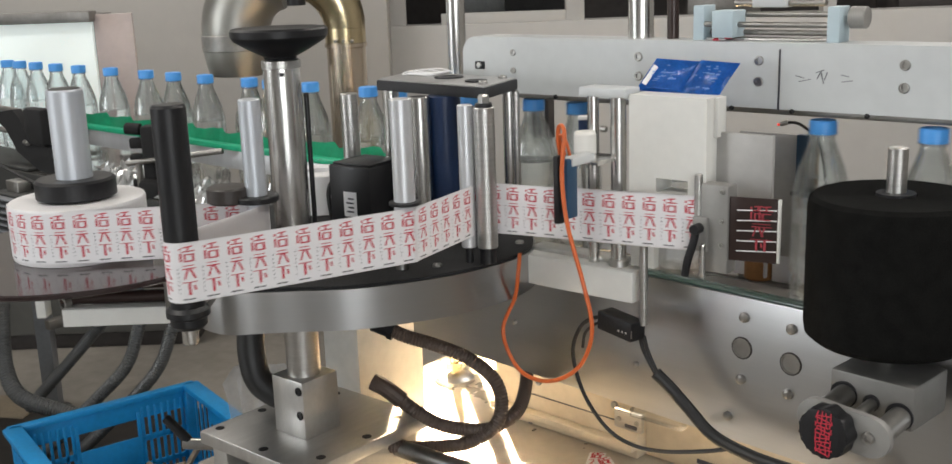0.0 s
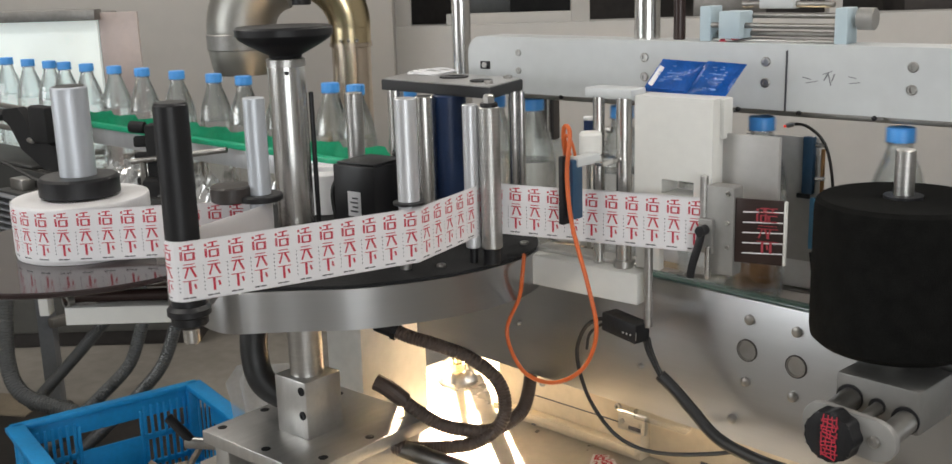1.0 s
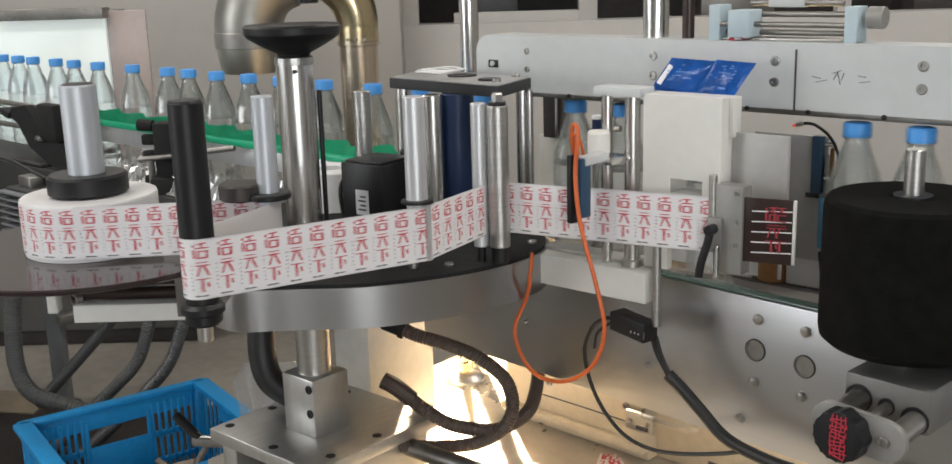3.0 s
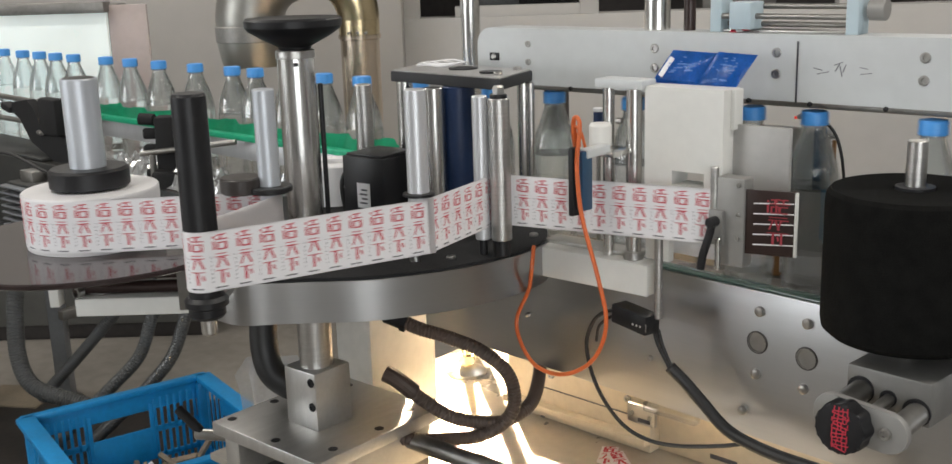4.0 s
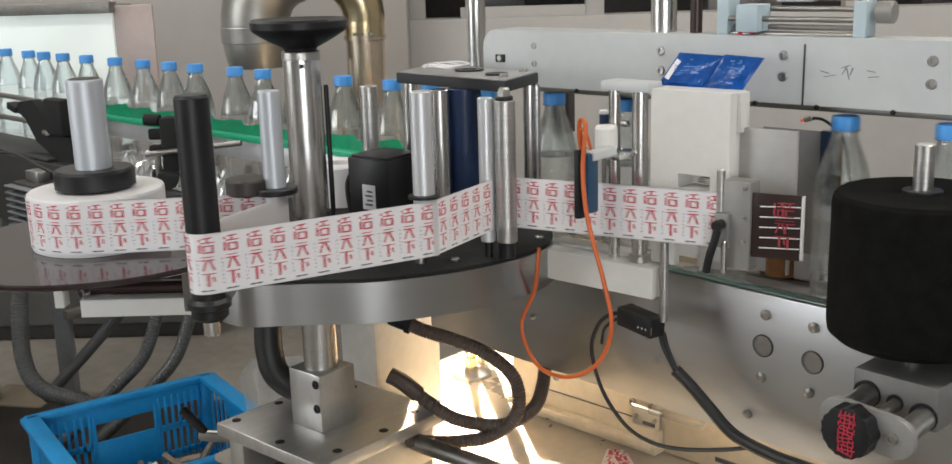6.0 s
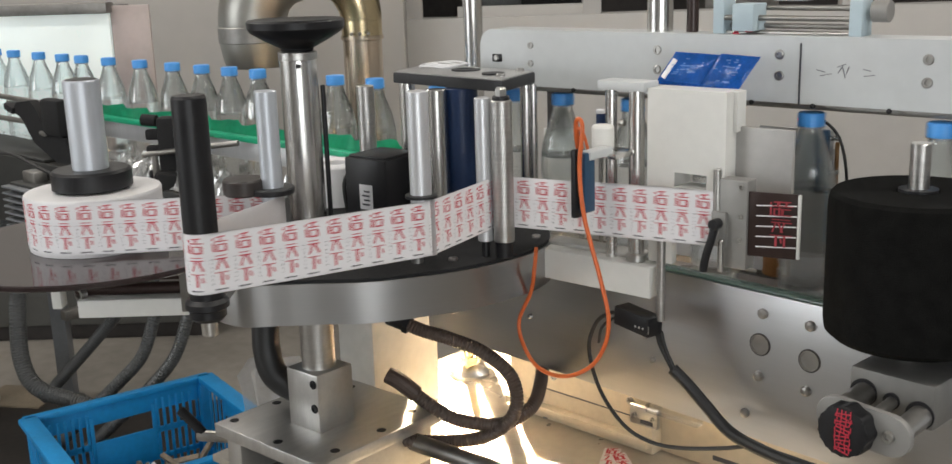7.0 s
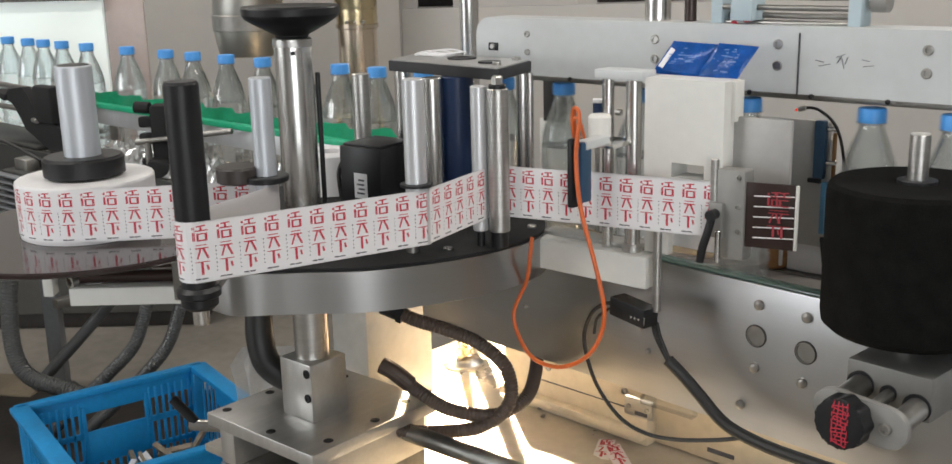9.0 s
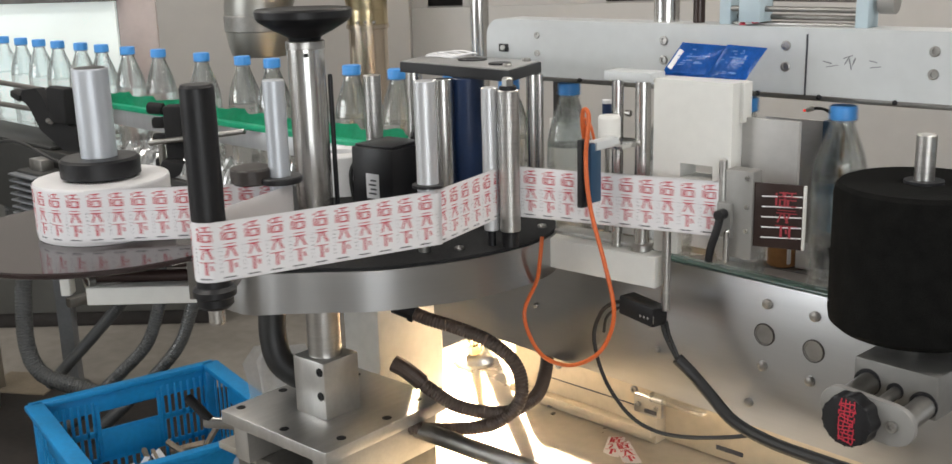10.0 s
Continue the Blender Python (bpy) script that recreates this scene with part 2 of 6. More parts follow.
def hose(bm, pts, r, ridge=0.0, pitch=0.006, n=14, step=6):
    """A round tube along a smooth path; ridge makes it corrugated."""
    path = smooth_path(pts, step)
    if ridge:
        fine, acc = [path[0]], 0.0
        seg = pitch / 4
        for a, b in zip(path, path[1:]):
            L = (b - a).length
            while acc + seg <= L:
                acc += seg
                fine.append(a.lerp(b, acc / L))
            acc -= L
        path = fine
    up, rings = Vector((0.3, 0.1, 1)).normalized(), []
    for i, q in enumerate(path):
        d = (path[min(i + 1, len(path) - 1)] - path[max(i - 1, 0)]).normalized()
        s = d.cross(up)
        s = s.normalized() if s.length > 1e-4 else Vector((1, 0, 0))
        up = s.cross(d).normalized()
        rr = r + (ridge if ridge and i % 4 in (1, 2) else 0)
        rings.append([bm.verts.new(q + (s * math.cos(2 * math.pi * k / n) + up * math.sin(2 * math.pi * k / n)) * rr) for k in range(n)])
    for a, b in zip(rings, rings[1:]):
        for k in range(n):
            bm.faces.new((a[k], a[(k + 1) % n], b[(k + 1) % n], b[k]))
    bm.faces.new(rings[0][::-1])
    bm.faces.new(rings[-1])
    return bm


def slab(bm, outline, z0, z1, bev=0.002):
    """A plate of any outline."""
    lo = [bm.verts.new((x, y, z0)) for x, y in outline]
    hi = [bm.verts.new((x, y, z1)) for x, y in outline]
    bm.faces.new(lo[::-1])
    top = bm.faces.new(hi)
    for k in range(len(outline)):
        j = (k + 1) % len(outline)
        bm.faces.new((lo[k], lo[j], hi[j], hi[k]))
    if bev:
        bmesh.ops.bevel(bm, geom=list(top.edges), offset=bev, segments=2, affect="EDGES", profile=0.5)
    return bm


def stadium(a, b, r, n=12):
    """Outline round two points, in a plane."""
    a, b = Vector(a), Vector(b)
    t = math.atan2((b - a).y, (b - a).x)
    return [(b.x + r * math.cos(t - math.pi / 2 + math.pi * k / n), b.y + r * math.sin(t - math.pi / 2 + math.pi * k / n)) for k in range(n + 1)] + \
           [(a.x + r * math.cos(t + math.pi / 2 + math.pi * k / n), a.y + r * math.sin(t + math.pi / 2 + math.pi * k / n)) for k in range(n + 1)]


def mesh(name, bm, mats, angle=24):
    me = bpy.data.meshes.new(name)
    bmesh.ops.recalc_face_normals(bm, faces=bm.faces)
    bm.to_mesh(me)
    bm.free()
    for k in (mats if isinstance(mats, (list, tuple)) else [mats]):
        me.materials.append(k)
    me.polygons.foreach_set("use_smooth", [True] * len(me.polygons))
    me.set_sharp_from_angle(angle=radians(angle))
    return me


def B():
    return bmesh.new()


def thing(name, at, label, category, group="", kind=""):
    ob = new(name)
    ob.empty_display_size = 0.02
    ob.location = at
    return tagged(ob, label, category, group, kind)


def origin(ob):
    o = Vector(ob.location)
    return o + origin(ob.parent) if ob.parent else o


def part(name, bm, material, parent, label="", angle=24):
    """One mesh, modelled in world places, under a thing or a part."""
    bmesh.ops.translate(bm, vec=-origin(parent), verts=bm.verts)
    ob = new(name, mesh(name, bm, material, angle))
    ob.parent = parent
    return tagged(ob, label)


def single(name, bm, material, label, category, group="", kind="", angle=24):
    """A thing that is one mesh, modelled in world places."""
    return tagged(new(name, mesh(name, bm, material, angle)), label, category, group, kind)


def moved(bm, m):
    bmesh.ops.transform(bm, matrix=m, verts=bm.verts)
    return bm


def screw(bm, at, n, r, h=0.003, socket=True):
    """A socket-head screw whose head looks along n."""
    m = Matrix.Translation(at) @ Vector(n).to_track_quat("Z", "Y").to_matrix().to_4x4()
    prof = [(r, 0), (r, h * 0.7), (r * 0.85, h)]
    prof += [(r * 0.5, h), (r * 0.45, h * 0.3)] if socket else [(r * 0.4, h * 1.25)]
    return lathe(bm, prof, m=m, n=14)

# ---- room ----


def build_room():
    single("floor", moved(box(B(), (0, 1.0, -0.05), (8.2, 8.4, 0.1), bev=0), YAW), FLOOR, "worn grey-brown concrete factory floor", "floor", kind="structure")
    single("ceiling", moved(box(B(), (0, 1.0, 3.25), (8.2, 8.4, 0.1), bev=0), YAW), CEIL, "white painted factory ceiling", "ceiling", kind="structure")
    single("wall_west", moved(box(B(), (-4.05, 1.0, 1.6), (0.1, 8.4, 3.2), bev=0), YAW), WALL, "grey painted side wall", "wall", kind="structure")
    single("wall_east", moved(box(B(), (4.05, 1.0, 1.6), (0.1, 8.4, 3.2), bev=0), YAW), WALL, "grey painted side wall", "wall", kind="structure")
    single("wall_south", moved(box(B(), (0, -3.15, 1.6), (8.0, 0.1, 3.2), bev=0), YAW), WALL_L, "pale painted wall behind the machine operator's side", "wall", kind="structure")
    # back wall: plain grey part, and a part with a long interior window above a sill
    single("wall_north", moved(box(B(), (-2.15, 4.25, 1.6), (3.72, 0.2, 3.2), bev=0.004), YAW), WALL, "plain grey painted back wall", "wall", kind="structure")
    b = box(B(), (1.86, 4.36, 0.56), (4.3, 0.16, 1.12), bev=0.003)
    box(b, (1.86, 4.36, 2.75), (4.3, 0.16, 0.9), bev=0.003)
    single("wall_north_window", moved(b, YAW), WALL_L, "pale grey wall under a long interior window", "wall", kind="structure")
    w = thing("window_1", room(1.86, 4.36, 1.12), "long interior window with grey aluminium frames onto a dark room", "window", kind="structure")
    b = B()
    for u, s in ((-0.26, 0.06), (0.42, 0.07), (-0.06, 0.03), (1.4, 0.05), (2.4, 0.05), (3.6, 0.06)):
        box(b, (u, 4.34, 1.71), (s, 0.06, 1.18))
    box(b, (0.18, 4.34, 1.14), (0.55, 0.05, 0.04))
    box(b, (1.86, 4.34, 2.28), (4.2, 0.05, 0.05))
    part("window_frame", moved(b, YAW), WALL_L, w)
    part("pane", moved(box(B(), (0.18, 4.37, 1.72), (0.5, 0.006, 1.12), bev=0), YAW), GLASS, w).visible_shadow = False
    # Shell coloured dark so that the room reads as unlit.
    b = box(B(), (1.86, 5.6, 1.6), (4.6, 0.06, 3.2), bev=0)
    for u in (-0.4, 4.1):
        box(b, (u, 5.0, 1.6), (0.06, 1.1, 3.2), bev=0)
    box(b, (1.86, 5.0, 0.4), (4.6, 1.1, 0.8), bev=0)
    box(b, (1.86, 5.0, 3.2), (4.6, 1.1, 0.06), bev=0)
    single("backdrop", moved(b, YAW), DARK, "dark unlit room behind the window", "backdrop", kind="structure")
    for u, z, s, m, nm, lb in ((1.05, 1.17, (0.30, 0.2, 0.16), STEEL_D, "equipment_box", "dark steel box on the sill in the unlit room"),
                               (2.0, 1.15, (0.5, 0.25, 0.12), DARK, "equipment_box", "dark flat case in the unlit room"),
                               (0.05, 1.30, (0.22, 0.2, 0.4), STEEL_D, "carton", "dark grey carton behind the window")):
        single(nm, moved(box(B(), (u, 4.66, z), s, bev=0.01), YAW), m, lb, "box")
    for k, (u0, u1, z) in enumerate(((1.2, 2.2, 1.22), (1.5, 2.9, 1.30))):
        c = thing("loose_cable", room(u0, 4.6, z), "loose pale cable lying on the sill of the dark room", "cable", "sill cables")
        part("wire", moved(hose(B(), [(u0, 4.6, z - 0.08), (u0 + 0.2 * (u1 - u0), 4.55, z - 0.02), (u0 + 0.5 * (u1 - u0), 4.62, z), (u0 + 0.8 * (u1 - u0), 4.56, z - 0.05), (u1, 4.6, z - 0.10)], 0.008), YAW), GREYHOSE, c)
    single("sill", moved(box(B(), (1.86, 4.66, 1.06), (4.3, 0.5, 0.05)), YAW), WALL, "grey window sill shelf", "sill", kind="structure")


def area_light_frames():
    """Unseen fittings and frames added around the area lamps; the walls stay closed."""
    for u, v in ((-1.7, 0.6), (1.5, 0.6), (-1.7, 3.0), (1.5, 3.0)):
        t = thing("added_ceiling_fitting", room(u, v, 3.02), "white fluorescent ceiling fitting", "ceiling light", "ceiling lights")
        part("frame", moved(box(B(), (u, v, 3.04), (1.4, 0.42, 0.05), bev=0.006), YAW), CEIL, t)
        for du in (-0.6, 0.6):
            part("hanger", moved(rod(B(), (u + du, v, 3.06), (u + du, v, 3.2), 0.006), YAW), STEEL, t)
    w = thing("added_window_frame", room(-3.98, 0.3, 1.1), "side window with a white frame", "window", kind="structure")
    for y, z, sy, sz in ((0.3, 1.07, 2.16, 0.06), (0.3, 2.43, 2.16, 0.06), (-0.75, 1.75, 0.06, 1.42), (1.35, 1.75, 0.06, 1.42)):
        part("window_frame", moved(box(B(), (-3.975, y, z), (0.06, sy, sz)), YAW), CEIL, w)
    d = thing("added_door_frame", room(0.6, -3.08, 0), "open doorway with a white frame", "doorway", kind="structure")
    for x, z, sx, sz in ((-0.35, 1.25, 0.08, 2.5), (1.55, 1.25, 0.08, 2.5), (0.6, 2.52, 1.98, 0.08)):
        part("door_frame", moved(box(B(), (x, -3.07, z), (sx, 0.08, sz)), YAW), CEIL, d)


def far_cabinet():
    t = thing("grey_cabinet", room(-1.9, 3.9, 0), "long low grey metal cabinet against the back wall", "cabinet")
    part("body", moved(box(B(), (-1.96, 4.025, 0.38), (1.86, 0.24, 0.64), bev=0.01), YAW), GREYC, t)
    # Plinth colour holds the dark shadow along the cabinet's foot.
    part("plinth", moved(box(B(), (-1.96, 4.035, 0.03), (1.82, 0.21, 0.06), bev=0.005), YAW), DARK, t, "dark recessed plinth")
    for u in (-2.58, -1.96, -1.34):
        part("door_gap", moved(box(B(), (u, 3.9035, 0.40), (0.006, 0.002, 0.5), bev=0), YAW), INK, t)


LEGBOX = mat("pale_grey_enamel", (0.50, 0.49, 0.46), 0.45, 0.0, 0.10, 6, 0.1, 80)
GREYC = mat("mid_grey_enamel", (0.115, 0.116, 0.108), 0.5, 0.0, 0.12, 3, 0.1, 60)


def light_box():
    t = thing("inspection_light_box", room(-1.25, 2.98, 0.0), "lit white inspection light panel behind the bottle line", "light box")
    part("diffuser", moved(box(B(), (-1.30, 2.98, 1.07), (0.62, 0.02, 0.34), bev=0.002), YAW), LIGHTBOX, t, "glowing white diffuser")
    part("top_bar", moved(box(B(), (-1.30, 2.96, 1.246), (0.64, 0.06, 0.028)), YAW), STEEL_D, t, "grey metal top bar")
    part("side_panel", moved(box(B(), (-0.935, 2.985, 1.03), (0.10, 0.015, 0.44), rz=4), YAW), PINK, t, "pinkish translucent end panel")
    part("housing", moved(box(B(), (-1.30, 3.06, 1.05), (0.64, 0.12, 0.40)), YAW), STEEL_D, t)
    b = B()
    for u in (-1.58, -1.52):
        box(b, (u, 3.06, 0.42), (0.05, 0.05, 0.85))
    part("stand", moved(b, YAW), STEEL_D, t)


def duct():
    """Stainless bend and its pipe, above the line."""
    t = thing("extraction_duct", room(-0.41, 2.75, 0.0), "large stainless extraction duct bend with a brassy elbow", "duct")
    c = Vector((-0.435, 2.75, 1.205))
    b = B()
    ring_tube(b, c, 180, 96, 0.130, 0.084, 0.080)
    lathe(b, [(0.068, -0.106), (0.071, -0.105), (0.077, -0.085), (0.083, -0.05), (0.084, 0.0)], (c.x - 0.130, c.y, c.z))
    part("hood", moved(b, YAW), HOOD, t, "dull grey steel hood")
    part("band", moved(lathe(B(), [(0.0842, -0.045), (0.0858, -0.043), (0.0862, -0.008), (0.0846, -0.006)], (c.x - 0.130, c.y, c.z)), YAW), STEEL_D, t, "lapped steel band")
    b = B()
    ring_tube(b, c, 96, 0, 0.135, 0.062, 0.050)
    lathe(b, [(0.050, -0.036), (0.050, -0.0005)], (c.x + 0.135, c.y, c.z), n=28)
    part("elbow", moved(b, YAW), BRASS, t, "brassy reflective elbow")
    b = lathe(B(), [(0.048, -1.205), (0.048, -0.048), (0.0525, -0.046), (0.0525, -0.0365)], (c.x + 0.135, c.y, c.z))
    part("pipe", moved(b, YAW), PIPE, t, "dull beige metal down pipe")
    b = rod(B(), (c.x + 0.035, c.y - 0.10, c.z + 0.06), (c.x + 0.035, c.y - 0.10, c.z + 0.5), 0.022)
    part("handle", moved(b, YAW), BLACK, t)
    for k in range(3):
        part("bolt", moved(rod(B(), (c.x + 0.115 + 0.02 * k, c.y - 0.048, c.z - 0.030), (c.x + 0.115 + 0.02 * k, c.y - 0.058, c.z - 0.030), 0.004), YAW), SCREWM, t)


def ring_tube(bm, c, a0, a1, R, r0, r1, n=28, k=20):
    rings = []
    for i in range(k + 1):
        a = radians(a0 + (a1 - a0) * i / k)
        r = r0 + (r1 - r0) * i / k
        o = Vector((math.cos(a), 0, math.sin(a)))
        q = c + o * R
        rings.append([bm.verts.new(q + (o * math.cos(2 * math.pi * j / n) + Vector((0, 1, 0)) * math.sin(2 * math.pi * j / n)) * r) for j in range(n)])
    for a, b in zip(rings, rings[1:]):
        for j in range(n):
            bm.faces.new((a[j], a[(j + 1) % n], b[(j + 1) % n], b[j]))
    bm.faces.new(rings[0])
    bm.faces.new(rings[-1])


# ---- bottle line ----
SLOPE = -0.04


def line_y(x):
    """The bottles' line."""
    return 1.222 + SLOPE * (x + 0.5)


PANEL_M = Matrix.Translation((-0.6, 1.14, 0)) @ Matrix.Rotation(radians(-6), 4, "Z")


def main_conveyor():
    t = thing("labelling_conveyor", (-0.6, 1.2, 0.6), "stainless bottle conveyor frame of the labelling machine", "conveyor")
    part("side_panel", moved(box(B(), (0.0, 0.004, 0.865), (1.18, 0.008, 0.184), bev=0.001), PANEL_M), STEEL_H, t, "brushed stainless side panel")
    part("glass_strip", moved(box(B(), (0.06, 0.012, 0.9588), (1.05, 0.02, 0.0035)), PANEL_M), GLASSEDGE, t, "green glass edge strip")
    part("belt", box(B(), (-0.5, 1.225, 0.930), (1.75, 0.086, 0.006), rz=-2.3), BELT, t, "grey slat-chain belt")
    # Added white strip stands for the bright patch behind the bottles.
    part("far_guide", box(B(), (-0.93, 1.292, 0.968), (0.62, 0.012, 0.055), rz=-2.3), PAPER, t, "white plastic far guide rail")
    part("top_plate", moved(box(B(), (0.0, 0.021, 0.950), (1.16, 0.03, 0.01)), PANEL_M), BELT, t)
    part("far_panel", moved(box(B(), (0.06, 0.16, 0.865), (1.06, 0.006, 0.15)), PANEL_M), STEEL_D, t)
    for x, z, r in ((0.02, 0.933, 0.0062), (0.082, 0.932, 0.0062), (0.017, 0.855, 0.0062), (0.08, 0.853, 0.0062), (0.0, 0.803, 0.0058),
                    (-0.36, 0.885, 0.0035), (-0.36, 0.845, 0.0035), (-0.14, 0.835, 0.004), (0.32, 0.93, 0.006), (0.32, 0.855, 0.006)):
        part("bolt", moved(screw(B(), (x, 0, z), (0, -1, 0), r, 0.005, False), PANEL_M), SCREWM, t)
    for x, z in ((0.017, 0.894), (0.082, 0.890)):
        part("plug_rim", moved(lathe(B(), [(0.0138, -0.001), (0.0138, 0.0012), (0.0124, 0.0018), (0.0122, 0.0008)], m=Matrix.Translation((x, 0, z)) @ Matrix.Rotation(radians(90), 4, "X"), caps=False), PANEL_M), DARK, t, "dark rubber plug rim")
        part("hole_plug", moved(lathe(B(), [(0.0125, -0.001), (0.0125, 0.0015), (0.0112, 0.0015), (0.0108, 0.0003)], m=Matrix.Translation((x, 0, z)) @ Matrix.Rotation(radians(90), 4, "X")), PANEL_M), STEEL_D, t)
    # lower frame under the panel
    part("lower_rail", box(B(), (-0.995, 1.355, 0.653), (0.29, 0.03, 0.105), rz=-3), BEIGE, t, "pale painted lower rail")
    part("rail_joint", box(B(), (-0.975, 1.3386, 0.655), (0.23, 0.002, 0.0016), rz=-3, bev=0), INK, t)
    part("recessed_panel", box(B(), (-0.645, 1.354, 0.651), (0.408, 0.02, 0.10), rz=-3), BEIGE, t, "pale recessed inner panel")
    part("panel_slot", box(B(), (-0.735, 1.3485, 0.618), (0.045, 0.003, 0.007), rz=-3, bev=0.001), INK, t)
    part("rail_lip", box(B(), (-0.995, 1.333, 0.622), (0.29, 0.02, 0.012), rz=-3), BEIGE, t)
    for x in (-1.045, -0.892):
        part("bolt", screw(B(), (x, 1.3398 - 0.052 * (x + 0.995), 0.680), (0, -1, 0), 0.006, 0.004), SCREWM, t)
    part("leg_box", box(B(), (-1.305, 1.225, 0.735), (0.082, 0.15, 0.27)), LEGBOX, t, "grey painted box-section upright")
    for x in (-0.35, -0.1):
        part("upright", box(B(), (x, 1.28, 0.70), (0.05, 0.05, 0.2)), STEEL, t)
    c = thing("machine_cabinet", (-0.85, 1.3, 0), "steel machine cabinet under the conveyor with a bright stainless top", "cabinet")
    part("top_sheet", box(B(), (-0.72, 1.42, 0.594), (1.36, 1.0, 0.012), bev=0.002), STEEL_P, c, "bright stainless top sheet")
    part("body", box(B(), (-0.72, 1.42, 0.335), (1.32, 0.96, 0.506), bev=0.004), STEEL_D, c)
    for x in (-1.3, -0.15):
        for y in (1.0, 1.84):
            part("foot", lathe(B(), [(0.03, 0), (0.03, 0.012), (0.012, 0.02), (0.012, 0.085)], (x, y, 0)), SCREWM, c)
    f = thing("levelling_post", (-1.30, 1.42, 0.6), "threaded steel levelling post on a round foot", "post")
    part("foot", lathe(B(), [(0.036, 0.6), (0.036, 0.606), (0.028, 0.612), (0.012, 0.616)], (-1.30, 1.42, 0)), SCREWM, f)
    part("rod", rod(B(), (-1.30, 1.42, 0.614), (-1.30, 1.42, 0.79), 0.009), BRASS, f)
    part("nut", lathe(B(), [(0.016, 0.622), (0.016, 0.636)], (-1.30, 1.42, 0), n=6), BRASS, f)
    b = B()
    for k in range(26):
        x, y = -1.36 + random.uniform(0, 0.34), 1.30 + random.uniform(0, 0.22)
        box(b, (x, y, 0.6025), (random.uniform(0.003, 0.012), random.uniform(0.002, 0.006), 0.002), rz=random.uniform(0, 180), bev=0)
    single("debris", b, STEEL_D, "scraps and grit on the cabinet top", "debris", kind="stuff")


STEEL_P = mat("bright_stainless_sheet", (0.54, 0.50, 0.44), 0.30, 0.55, 0.12, 5, 0.06, 60)


def press_beam():
    """White beam that holds the bottle caps from above."""
    t = thing("press_beam", (-0.4, 1.23, 1.17), "long white painted cap-holding beam over the bottles", "beam")
    b = B()
    out = [(-1.062 + 0.028, 1.170), (0.35, 1.170), (0.35, 1.247), (-1.062 + 0.02, 1.247)]
    arc = [(-1.040 + 0.024 * math.cos(radians(a)), 1.223 + 0.024 * math.sin(radians(a))) for a in range(95, 181, 12)]
    arc += [(-1.040 + 0.024 * math.cos(radians(a)), 1.194 + 0.024 * math.sin(radians(a))) for a in range(180, 266, 12)]
    slab(b, [(0.35, 1.170), (0.35, 1.247)] + arc, 0, 0.055, 0.002)
    bmesh.ops.transform(b, matrix=Matrix(((1, 0, 0, 0), (0, 0, 1, 1.205), (0, 1, 0, 0), (0, 0, 0, 1))), verts=b.verts)
    part("housing", b, WHITE, t, "white painted steel housing")
    part("joint", box(B(), (-0.578, 1.2045, 1.2045), (0.0016, 0.002, 0.070), bev=0), INK, t)
    for x in (-0.972, -0.769, -0.604, -0.434, -0.25):
        for z in (1.226, 1.2015):
            part("screw", screw(B(), (x, 1.2052, z), (0, -1, 0), 0.0058 if x > -0.9 else 0.0045, 0.0025), SCREWM, t)
    part("keyhole", box(B(), (-1.032, 1.2045, 1.207), (0.017, 0.003, 0.011), bev=0.0013), BLACK, t)
    part("key_boss", rod(B(), (-1.032, 1.204, 1.207), (-1.032, 1.2005, 1.207), 0.0042), SCREWM, t)
    part("cap_belt", box(B(), (-0.35, 1.232, 1.166), (1.3, 0.03, 0.008)), STEEL_D, t, "grey cap belt under the beam")
    for x in (-0.90, -0.638, -0.561, -0.473):
        part("peg", screw(B(), (x, 1.206, 1.1685), (0, -1, 0), 0.003, 0.003, False), BLACK, t)
    # felt-pen scribble on the paint
    for k, (x, z, L, a) in enumerate(((-0.553, 1.209, 0.012, -12), (-0.547, 1.205, 0.016, 12), (-0.530, 1.212, 0.012, 60), (-0.526, 1.208, 0.014, 105), (-0.522, 1.211, 0.010, 70), (-0.529, 1.216, 0.012, 20), (-0.500, 1.212, 0.010, -10), (-0.497, 1.206, 0.014, 8))):
        part("pen_mark", box(B(), (x, 1.2046, z), (L * 0.9, 0.0008, 0.0009), ry=-a, bev=0), PEN, t)
    # posts
    p = thing("lift_post", (-0.78, 1.235, 1.247), "polished steel lift post rising from the beam", "post")
    part("shaft", rod(B(), (-0.784, 1.235, 1.246), (-0.784, 1.235, 1.72), 0.0165), CHROME, p)
    p = thing("lift_screw", (-0.737, 1.235, 1.247), "dark brown steel lift screw on the beam", "screw")
    part("shaft", rod(B(), (-0.737, 1.235, 1.246), (-0.737, 1.235, 1.72), 0.0075), BROWN, p)
    p = thing("line_column", (-1.30, 1.46, 0), "tall polished steel column beside the bottle line", "column")
    part("shaft", rod(B(), (-1.30, 1.46, 0.0), (-1.30, 1.46, 2.3), 0.0165), CHROME, p)
    # width adjuster
    a = thing("width_adjuster", (-0.6, 1.235, 1.247), "small two-rod width adjuster with white blocks on the beam", "adjuster")
    part("end_block", box(B(), (-0.693, 1.235, 1.2675), (0.015, 0.03, 0.042)), PALEB, a)
    part("end_block", box(B(), (-0.5225, 1.235, 1.2655), (0.015, 0.03, 0.043)), PALEB, a)
    part("slider", box(B(), (-0.655, 1.226, 1.267), (0.028, 0.034, 0.032)), PALEB, a, "pale blue-white sliding block")
    for z, y in ((1.277, 1.244), (1.266, 1.224), (1.256, 1.240)):
        part("rod", rod(B(), (-0.69, y, z), (-0.522, y, z), 0.0034), STEEL_D, a)
